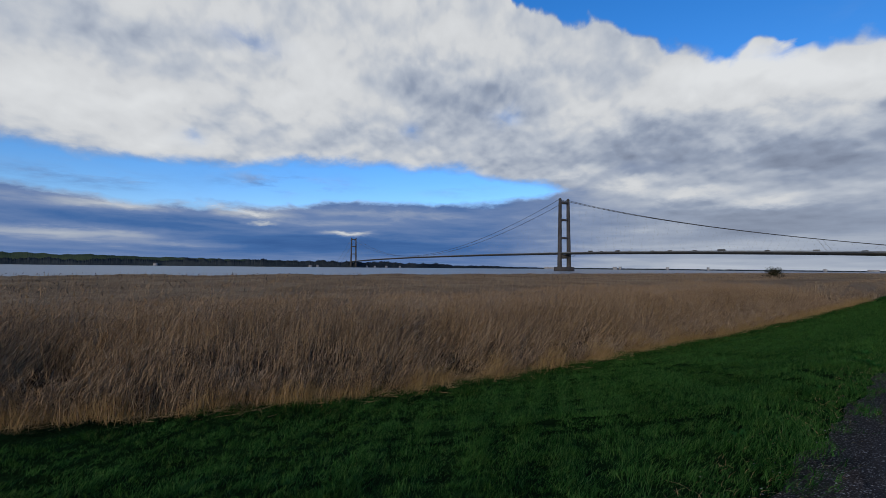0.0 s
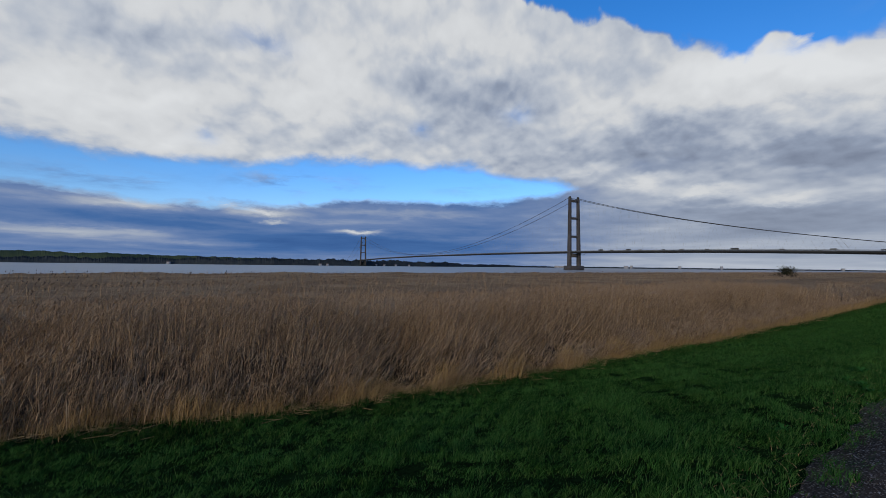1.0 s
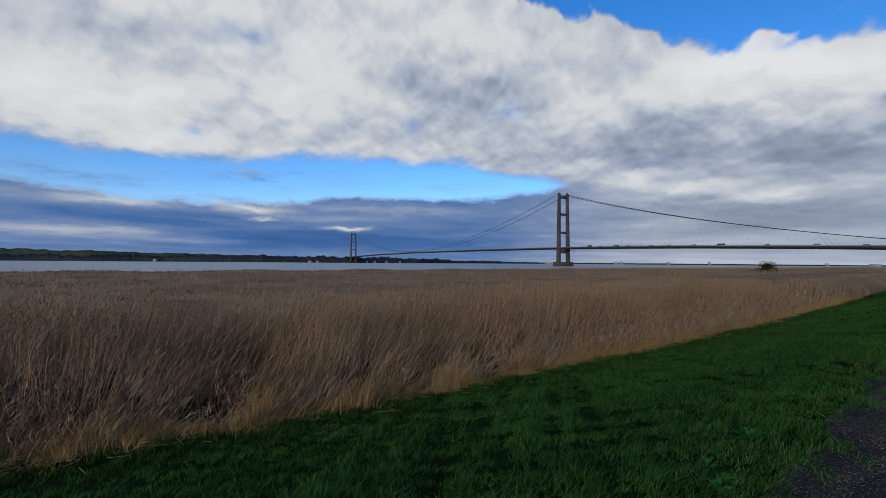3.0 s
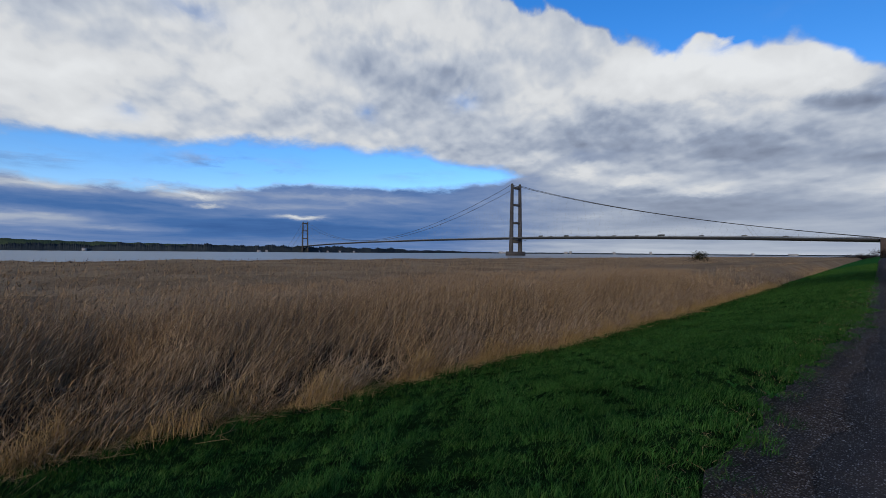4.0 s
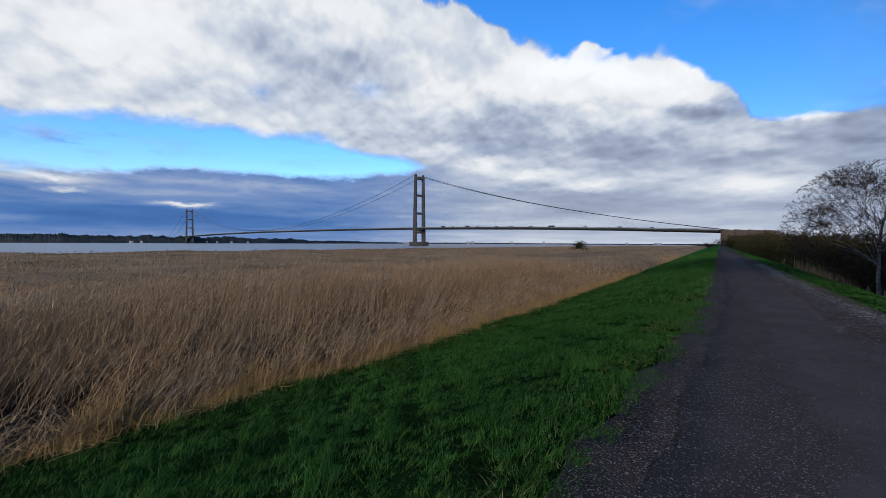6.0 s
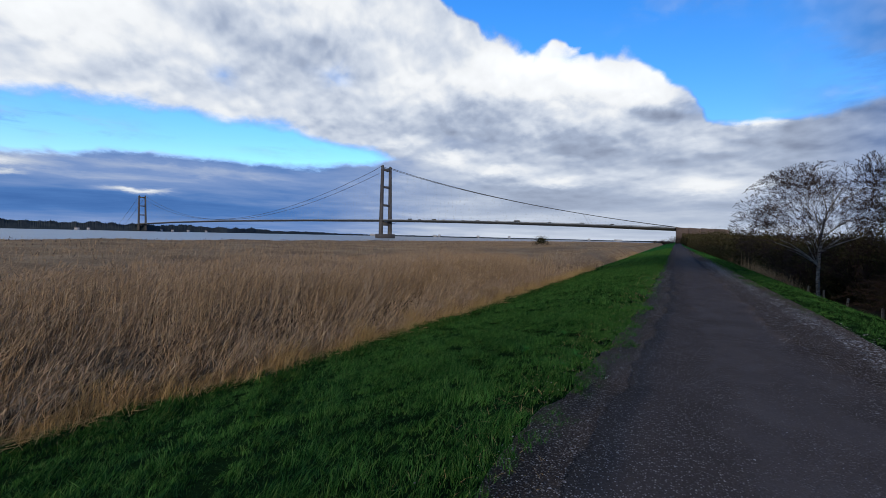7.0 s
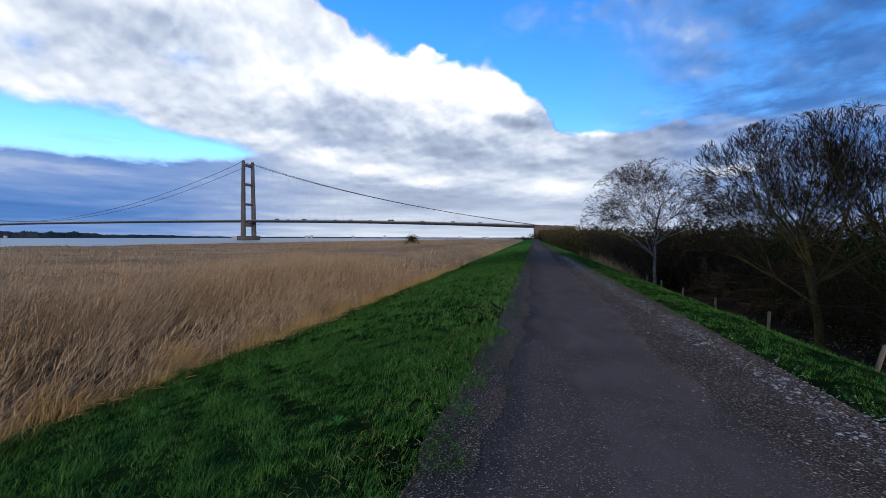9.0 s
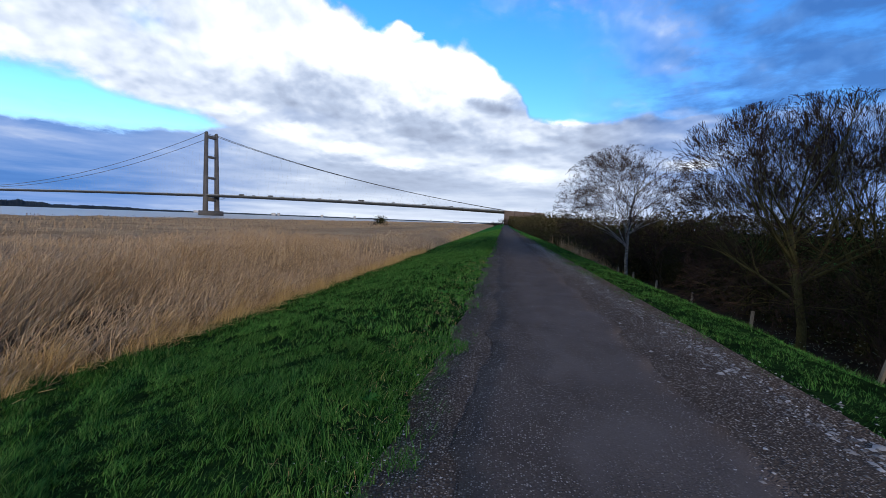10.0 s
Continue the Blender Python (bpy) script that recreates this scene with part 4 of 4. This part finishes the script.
x, y, z = hedge_fill(22000, 300, 640, lambda y: 6.5 + 0 * y, 55, lambda x, y: np.interp(y, (300, 450, 600), (5.5, 8.0, 10.0)) + 1.2 * lumps(x, y, 12.0, 3.0), 74)
leaf_mass("hedge", x, y, z, 1.0, "distant scrub below the bridge end", M_hedge, 75)
for k in range(26):
    y = 64 + k * 5 + r_.uniform(-3, 3)
    ob = copy_thing(kinds[k % 4], pose(9.0 + r_.uniform(0, 3), y, -2.2, 0, 0, r_.uniform(0, 360)))
    ob.scale = (1.0, 1.0, r_.uniform(0.9, 1.15))
    tagged(ob, group="shrubs of the thicket")

# trees beside the bridge end, far down the path
for x, y, h, sd in ((-6, 600, 7, 1), (-14, 610, 6, 2), (-22, 600, 5, 3), (-2, 560, 9, 4), (-10, 540, 5, 5), (3, 575, 10, 6)):
    shrub("far_tree", x, y, -2.0, h, 10, 80 + sd, "small bare tree near the bridge end", M_twig, 0.05, 2)

# the lone bush among the reeds
bush = shrub("bush", -33.6, 138.5, -2.1, 3.8, 14, 90, "lone dark bush standing among the reeds", M_twig, 0.02, 2, 1.1)
bush["group"] = "bush in the reeds"
r2 = np.random.default_rng(91)
v3 = r2.normal(0, 1, (1500, 3)) * (0.85, 0.85, 0.62)
me = leaf_mass("foliage_tmp", v3[:, 0], v3[:, 1], np.clip(v3[:, 2] + 3.3, 1.2, 5.2), 0.17, "", M_leaf, 92)
me.name, me.parent = "foliage", bush
del me["category"], me["kind"]


# ------------------------------------------------------------------ fence posts
for k, (y, tilt, hh) in enumerate(((34.0, 14, 1.4), (38.9, 3, 1.38), (43.4, -2, 1.3), (47.8, 4, 1.25), (51.7, -4, 1.3), (55.5, 2, 1.25), (60.2, -3, 1.2), (64.5, 3, 1.2))):
    x = 8.72 - (0.1 if k > 2 else 0)
    g = -2.45
    post = new("fence_post", mesh_of("fence_post", *joined([box_arrays(0, 0, 0, 1.0, 0.045, 0.045, 0.97, (1, 0), 0.012), box_arrays(0, 0, 0.995, 1.012, 0.034, 0.034, 0.6, (1, 0), 0.01)]), M_post))
    post.matrix_basis = pose(x, y, g, 0, tilt, 11 * k)
    post.scale = (1, 1, hh)
    tagged(post, "short weathered wooden fence post at the ditch", "post", "fence posts")


# pale glossy bramble leaves in the gloom round the trunk
r5 = np.random.default_rng(140)
n = 420
x, y = r5.normal(11.6, 1.1, n), r5.normal(38.8, 2.6, n)
leaf_mass("bramble", x, y, ground_z(x, y) + 0.2 + np.abs(r5.normal(0, 0.5, n)), 0.05, "pale glossy bramble leaves below the tree", M_bramble, 141, "bramble")


# ------------------------------------------------------------------ loose stones on the path
def stones(name, x, y, z, size, label, seed):
    r = np.random.default_rng(seed)
    n = len(x)
    base = np.array([(1, 0, 0), (0, 1, 0), (-1, 0, 0), (0, -1, 0), (0, 0, 0.7)], float)
    tri = np.array([(0, 1, 4), (1, 2, 4), (2, 3, 4), (3, 0, 4)])
    a = r.uniform(0, 6.28, n)
    sc = size[:, None] * r.uniform(0.5, 1.2, (n, 3)) * (1, 0.75, 0.6)
    v = base[None] * (1 + r.uniform(-0.25, 0.25, (n, 5, 1))) * sc[:, None, :]
    c, s = np.cos(a)[:, None], np.sin(a)[:, None]
    v = np.stack([v[..., 0] * c - v[..., 1] * s, v[..., 0] * s + v[..., 1] * c, v[..., 2]], 2) + np.stack([x, y, z], 1)[:, None, :]
    ob = new(name, mesh_of(name, v.reshape(-1, 3), (tri[None] + (np.arange(n) * 5)[:, None, None]).reshape(-1, 3), M_stone))
    return tagged(ob, label, "gravel", kind="stuff")


n = 30000
y = 4 + 56 * rng.uniform(0, 1, n) ** 1.3
band = rng.uniform(0, 1, n) < 0.62
x = bend(y) + np.where(band, rng.normal(0, 0.22, n) + np.interp(y, (26, 31, 36), (2.98, 2.62, 2.52)), rng.normal(2.25, 0.36, n))
stones("shoulder_stones", x, y, np.where(band, -0.008, 0.012), np.exp(rng.normal(np.where(band, -4.15, -4.7), 0.5, n)), "pale loose stone chips along the path shoulder", 100)
n = 14000
y = 0 + 45 * rng.uniform(0, 1, n) ** 1.3
x = bend(y) - 0.42 + np.abs(rng.normal(0, 0.42, n)) * np.where(rng.uniform(0, 1, n) < 0.75, 1, -0.6)
stones("edge_stones", x, y, 0 * x + 0.012, np.exp(rng.normal(-4.95, 0.4, n)), "fine loose grit along the path edge", 101)
n = 12000
y = 2 + 40 * rng.uniform(0, 1, n) ** 1.2
x = bend(y) + rng.uniform(-0.5, 1.9, n)
stones("path_grit", x, y, 0 * x + 0.026, np.exp(rng.normal(-5.35, 0.4, n)), "scattered grit on the asphalt", 102)


# ------------------------------------------------------------------ grass on the bank
def sow(n, x0, x1, y0, y1):
    return rng.uniform(x0, x1, n), rng.uniform(y0, y1, n)


def turf_patch(x, y, tall, wide, per, reach, steps):
    """Tufts of blades that arch outwards; x, y are the tufts' centres."""
    n = len(x)
    swell = 0.45 + 0.7 * lumps(x, y, 0.34, 6.0) + 0.45 * lumps(x, y, 0.9, 2.0) + 0.25 * lumps(x, y, 2.6, 5.0)
    size = np.clip(0.5 + 0.7 * swell, 0.2, 1.7) * rng.uniform(0.7, 1.25, n)
    comb = 1.0 + 1.6 * lumps(x, y, 1.1, 9.0) + 1.0 * lumps(x, y, 0.3, 3.0)
    k = np.repeat(np.arange(n), per)
    head = rng.uniform(0, 2 * np.pi, n * per)
    head = np.where(rng.uniform(0, 1, n * per) < 0.6, comb[k] + 0.3 * (head - np.pi), head)
    off = reach * rng.uniform(0, 1, n * per)
    turn = rng.uniform(0, 2 * np.pi, n * per)
    bx, by = x[k] + np.cos(turn) * off, y[k] + np.sin(turn) * off
    h = tall * size[k] * rng.uniform(0.5, 1.2, n * per)
    g = ground_z(bx, by) + 0.035 * lumps(bx, by, 1.3, 1.0) + 0.02 * lumps(bx, by, 0.3, 6.0)
    return blades(bx, by, g - 0.015, h, wide * rng.uniform(0.6, 1.3, n * per), h * rng.uniform(0.25, 1.3, n * per), head, steps, 0.9)


pieces, coarse = [], []
for n, x0, x1, y0, y1, tall, wide, per, reach, steps in ((40000, -4.2, 0.1, -1, 29, 0.095, 0.0066, 9, 0.06, 2), (42000, -11.5, -4.0, -3, 31, 0.105, 0.010, 9, 0.08, 1),
                                                         (17000, -9.5, 0.1, 29, 60, 0.12, 0.016, 8, 0.11, 1), (8000, -10, -0.5, 60, 150, 0.15, 0.035, 7, 0.25, 1),
                                                         (15000, 2.5, 7.6, 18, 50, 0.075, 0.0075, 9, 0.07, 1), (3600, 2.5, 8, 50, 120, 0.14, 0.025, 7, 0.15, 1)):
    x, y = sow(n, x0, x1, y0, y1)
    x = x + bend(y)
    ok = x > reed_edge(y) - 0.2
    k = x - bend(y)
    ragged_ = 0.16 * lumps(x, y, 0.28, 4.0) + 0.10 * lumps(x, y, 0.9, 8.0)
    fade = np.where(k > 1, (k - np.interp(y, (26, 31, 36), (3.2, 2.75, 2.65))) / 0.4 + ragged_, (np.interp(y, (4, 10, 16, 20, 24, 30, 50), (-0.50, -0.56, -0.66, -0.50, -0.24, -0.28, -0.30)) + ragged_ - k) / 0.40)
    ok &= rng.uniform(0, 1, n) < fade
    # foot of the bank: taller tufts, with the shade put into their colour
    foot_shade = (k < 0) & (x < reed_edge(y) + 1.4 + 1.0 * lumps(x, y, 0.8, 3.0) + rng.normal(0, 0.4, n)) & (y < 60)
    pieces.append(turf_patch(x[ok & ~foot_shade], y[ok & ~foot_shade], tall, wide, per, reach, steps))
    if np.any(ok & foot_shade):
        coarse.append(turf_patch(x[ok & foot_shade], y[ok & foot_shade], tall * 1.25, wide, per, reach * 1.2, steps))
grass = tagged(new("grass", mesh_of("grass", *joined(pieces), M_grass)), "lush green grass on the flood bank", "grass", kind="stuff")

tagged(new("rank_grass", mesh_of("rank_grass", *joined(coarse), M_grass_shade)), "coarse grass at the foot of the bank, shade put into its colour", "grass", kind="stuff")

# broad-leaved weeds rooted along the path edge
def dock(x, y, seed):
    r = np.random.default_rng(seed)
    ob = new("dock_plant")
    ob.location = (x, y, float(ground_z(x, y)))
    for k in range(9):
        a = k * 0.698 + r.normal(0, 0.2)
        l, w, lift = r.uniform(0.10, 0.20), r.uniform(0.018, 0.03), r.uniform(0.05, 0.13)
        v = []
        for t, f in ((0.0, 0.15), (0.3, 0.8), (0.65, 1.0), (1.0, 0.05)):
            reach, z = l * t, lift * math.sin(t * 2.2) + 0.02
            for sg in (-1, 0, 1):
                v.append((math.cos(a) * reach - math.sin(a) * sg * w * f, math.sin(a) * reach + math.cos(a) * sg * w * f, z - (0.3 * w * f if sg == 0 else 0)))
        q = [(3 * i + j, 3 * i + j + 1, 3 * i + j + 4, 3 * i + j + 3) for i in range(3) for j in range(2)]
        part("leaf", mesh_of("leaf", np.array(v), np.array(q), M_turf_far, True), ob)
    return tagged(ob, "broad-leaved green dock plant at the path edge", "weed", "docks along the path")


r6 = np.random.default_rng(150)
docks = [dock(-1.1, 16.2, 151), dock(-1.5, 24.6, 152)]
for ob in docks:
    ob.scale = (0.6, 0.6, 0.6)
for k in range(22):
    y = r6.uniform(5, 42)
    x = float(bend(y)) - 0.75 - abs(r6.normal(0, 0.7))
    ob = copy_thing(docks[k % 2], pose(x, y, float(ground_z(x, y)) + 0.01, 0, 0, r6.uniform(0, 360)))
    z_ = r6.uniform(0.45, 0.85)
    ob.scale = (z_, z_, z_)

# sparse dead stems and leaves in the turf near the path
x, y = sow(3000, -1.35, -0.42, -1, 42)
x = x + bend(y)
v, f = blades(x, y, ground_z(x, y), rng.uniform(0.01, 0.06, len(x)), 0 * x + 0.005, rng.uniform(0.05, 0.15, len(x)), rng.uniform(0, 6.28, len(x)))
tagged(new("dead_grass", mesh_of("dead_grass", v, f, M_straw)), "withered straw stems along the path edge", "grass", kind="stuff")


# ------------------------------------------------------------------ reeds
HOLLOWS = ((-12.2, 35.2, 1.7, 1.7), (-10.8, 33.2, 1.2, 1.2), (-9.9, 31.0, 0.8, 1.1), (-9.2, 28.6, 0.8, 1.2), (-10.9, 16.8, 1.7, 1.9), (-9.8, 14.4, 0.9, 0.9), (-10.4, 9.0, 1.0, 1.2),
           (-13.8, 10.4, 1.5, 1.1), (-10.0, 25.2, 0.8, 0.9), (-10.0, 21.2, 0.8, 0.8), (-17.0, -1.5, 1.5, 1.1), (-10.1, 41.5, 0.8, 1.2), (-9.9, 12.6, 0.7, 0.7))


def near_spots(x, y, grow_=1.0):
    d = np.zeros(np.shape(x))
    for a, b, c, e in HOLLOWS:
        d = np.maximum(d, np.exp(-((x - a) / (1.15 * c * grow_)) ** 2 - ((y - b) / (1.15 * e * grow_)) ** 2))
    return d


def lodged(x, y):
    """Where the reeds lie flattened, 0 to 1."""
    return np.clip(near_spots(x, y, 1.9) * 0.8 + 0.8 * np.clip(lumps(x, y, 2.6, 4.4) - 0.55, 0, 1), 0, 1)


def reed_top(x, y):
    creek = np.exp(-((x + 25 + 2.0 * lumps(y, 0 * y, 9.0, 1.0)) / 1.3) ** 2) * np.clip((58 - y) / 10, 0, 1)
    return 0.22 + 0.20 * lumps(x, y, 9.0, 3.0) + 0.14 * lumps(x, y, 2.1, 5.0) - 0.55 * creek


def reeds(x, y, wide, leaf, r, plume=True):
    """Stalks that lean with the wind, with a few long leaves; returns stalk pieces and plume pieces."""
    hole = near_spots(x, y) > r.uniform(0.28, 0.95, len(x))
    bare = np.clip(-0.15 - lumps(x, y, 0.75, 2.2), 0, 1) * np.clip((4.5 - reed_edge(y) + x) / 2, 0, 1)
    hole |= 2.2 * bare > r.uniform(0, 1, len(x))
    x, y = x[~hole], y[~hole]
    n = len(x)
    g = ground_z(x, y) - 0.03
    flat_ = lodged(x, y)
    into = np.clip((reed_edge(y) - x) / 4.2, 0, 1)
    full = (reed_top(x, y) - g) * (0.34 + 0.66 * into) * r.uniform(0.74, 1.10, n)
    h = full * (1 - 0.6 * flat_ * r.uniform(0.3, 1.2, n))
    head = 0.9 + r.normal(0, 0.8, n) + 1.2 * lumps(x, y, 1.6, 8.0)
    lean = full * (np.abs(r.normal(0.11, 0.09, n)) + (0.95 * flat_ + 0.15 * (1 - into)) * r.uniform(0.2, 1.4, n))
    out = [blades(x, y, g, h, wide * r.uniform(0.6, 1.4, n), lean, head, 3, 0.35)]
    for k in range(leaf):
        t = r.uniform(0.25, 0.92, n)
        lx, ly = x + np.cos(head) * lean * t ** 1.35, y + np.sin(head) * lean * t ** 1.35
        a = head + r.normal(0, 0.9, n)
        out.append(blades(lx, ly, g + h * t, r.uniform(-0.05, 0.30, n), wide * 1.5 + 0 * x, r.uniform(0.15, 0.5, n), a, 2, 0.6))
    x, y, g, h, head, lean = (a_[::2] for a_ in (x, y, g, h, head, lean))
    n = len(x)
    soft = [blades(x + np.cos(head) * lean * 0.86, y + np.sin(head) * lean * 0.86, g + h * 0.92, r.uniform(0.08, 0.22, n), wide * 1.9 + 0 * x,
                   r.uniform(0.05, 0.3, n), head + r.normal(0, 0.3, n), 2, 0.8)] if plume else []
    return out, soft


r3 = np.random.default_rng(120)
stalks, plumes = [], []
for n, d0, d1, y0, y1, p_, wide, leaf in ((54000, -0.1, 9.0, -9, 52, 1.2, 0.0115, 2), (6500, -0.1, 6.0, 52, 142, 1.2, 0.03, 1)):
    y = r3.uniform(y0, y1, n)
    x = reed_edge(y) - d0 - (d1 - d0) * r3.uniform(0, 1, n) ** p_
    a_, b_ = reeds(x, y, wide, leaf, r3)
    stalks += a_
    plumes += b_
tagged(new("reeds", mesh_of("reeds", *joined(stalks), M_reed)), "dry tan reeds leaning along the bank's foot", "reeds", kind="stuff")

stalks = []
for n, d0, d1, y0, y1, wide, leaf in ((38000, 5, 16, -20, 60, 0.015, 0), (20000, 16, 45, -40, 150, 0.04, 0), (18000, 45, 86, -80, 330, 0.09, 0), (8000, 5, 84, 150, 620, 0.15, 0)):
    y = r3.uniform(y0, y1, n)
    x = reed_edge(y) - r3.uniform(d0, d1, n)
    ok = x > -95.5
    a_, b_ = reeds(x[ok], y[ok], wide, leaf, r3, d0 < 45)
    stalks += a_
    plumes += b_
tagged(new("reeds", mesh_of("reeds", *joined(stalks), M_reed_far)), "wide bed of dry tan reeds by the estuary", "reeds", kind="stuff")
tagged(new("reed_plumes", mesh_of("reed_plumes", *joined(plumes), M_plume_soft)), "soft brown plumes on the dry reeds", "reeds", kind="stuff")


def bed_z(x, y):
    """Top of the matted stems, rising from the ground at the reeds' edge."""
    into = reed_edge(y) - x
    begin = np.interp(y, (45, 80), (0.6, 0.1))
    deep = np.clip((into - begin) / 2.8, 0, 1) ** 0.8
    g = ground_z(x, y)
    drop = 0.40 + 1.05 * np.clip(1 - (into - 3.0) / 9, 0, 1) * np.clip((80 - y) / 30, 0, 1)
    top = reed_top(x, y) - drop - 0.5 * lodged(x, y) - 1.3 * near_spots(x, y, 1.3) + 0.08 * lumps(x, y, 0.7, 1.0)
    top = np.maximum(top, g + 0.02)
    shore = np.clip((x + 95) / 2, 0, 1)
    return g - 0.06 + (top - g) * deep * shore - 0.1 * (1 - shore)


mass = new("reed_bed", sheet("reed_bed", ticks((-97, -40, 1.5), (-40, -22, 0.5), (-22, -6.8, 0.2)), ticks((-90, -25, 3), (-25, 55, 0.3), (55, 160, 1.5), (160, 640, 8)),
                             bed_z, [M_thatch_shade, M_thatch_half, M_reed_mass]))
tagged(mass, "matted stems filling the reed bed, shade put into the colour at its edge", "reeds", kind="stuff")
me = mass.data
mid = np.empty(len(me.polygons) * 3, np.float32)
me.polygons.foreach_get("center", mid)
mid = mid.reshape(-1, 3)
# dry is low at the edge and hollows, where shade is put into colour
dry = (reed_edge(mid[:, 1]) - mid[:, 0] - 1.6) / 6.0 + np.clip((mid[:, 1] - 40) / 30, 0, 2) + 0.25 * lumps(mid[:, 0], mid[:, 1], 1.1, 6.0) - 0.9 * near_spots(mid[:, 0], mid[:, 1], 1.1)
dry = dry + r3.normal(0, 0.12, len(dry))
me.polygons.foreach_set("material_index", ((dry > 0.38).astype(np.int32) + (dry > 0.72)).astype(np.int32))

# seed heads standing proud of the reeds
n = 1900
dd = 8 + 60 * r3.uniform(0, 1, n) ** 1.5
y = r3.uniform(-20, 130, n)
x = reed_edge(y) - dd
keep = r3.uniform(0, 1, n) < 0.35 + 0.5 * (lumps(x, y, 5.0, 4.0) > 0.1)
x, y = x[keep], y[keep]
h = r3.uniform(0.10, 0.2, len(x))
z = reed_top(x, y) + r3.uniform(-0.15, 0.15, len(x))
a = r3.uniform(0, 6.28, len(x))
wide = 0.006 + 0.0008 * (reed_edge(y) - x)
seg = np.stack([x, y, z, x + 0.1 * np.cos(a), y + 0.1 * np.sin(a), z + h, wide, wide * 0.4], 1)
v, f = tubes(seg, 4)
tagged(new("seed_heads", mesh_of("seed_heads", v, f, M_plume)), "dark feathery reed seed heads", "reeds", kind="stuff")

# pale collapsed straw along the foot of the bank
n = 60000
y = r3.uniform(-8, 65, n)
x = reed_edge(y) + r3.normal(-0.25, 0.36, n) + 0.25 * lumps(y, y, 0.9, 5.0)
h = r3.uniform(0.08, 0.75, n) * (0.25 + 1.0 * np.clip(lumps(x, y, 1.0, 7.0) + 0.4, 0, 1))
v, f = blades(x, y, ground_z(x, y) - 0.01, h, 0.008 + 0 * x, r3.uniform(0.1, 0.6, n), r3.normal(0.2, 1.1, n), 2, 0.8)
tagged(new("straw", mesh_of("straw", v, f, M_straw)), "pale golden straw fringe at the reeds' edge", "straw", kind="stuff")

# fallen reed stems matted on the grass below the fringe and in the flattened hollows
n = 2200
y = r3.uniform(-2, 48, n)
x = reed_edge(y) + np.where(r3.uniform(0, 1, n) < 0.45, np.abs(r3.normal(0, 0.4, n)) * (0.4 + np.clip(lumps(y, y, 1.4, 2.0) + 0.5, 0, 1.2)), -r3.uniform(0, 3.5, n))
a = r3.uniform(0, 6.28, n)
l = r3.uniform(0.12, 0.5, n)
x2, y2 = x + np.cos(a) * l, y + np.sin(a) * l
lift = np.where(x < reed_edge(y), 0.25, 0.07)
seg = np.stack([x, y, ground_z(x, y) + lift * r3.uniform(0.4, 1.3, n), x2, y2, ground_z(x2, y2) + lift * r3.uniform(0.4, 1.6, n), 0 * x + 0.0042, 0 * x + 0.0028], 1)
v, f = tubes(seg, 4)
tagged(new("fallen_stems", mesh_of("fallen_stems", v, f, M_straw)), "pale fallen reed stems lying on the grass", "reeds", kind="stuff")

# dead reeds beside the ditch
n = 1500
y, x = r3.uniform(57, 74, n), 0
x = 8.0 + r3.normal(0, 0.9, n)
h = r3.uniform(0.7, 1.6, n)
v, f = blades(x, y, ground_z(x, y) - 0.05, h, 0.02 + 0 * x, h * r3.uniform(0.05, 0.3, n), r3.uniform(0, 6.28, n), 2, 0.6)
tagged(new("ditch_reeds", mesh_of("ditch_reeds", v, f, M_reed)), "clump of dry reeds beside the ditch", "reeds", kind="stuff")
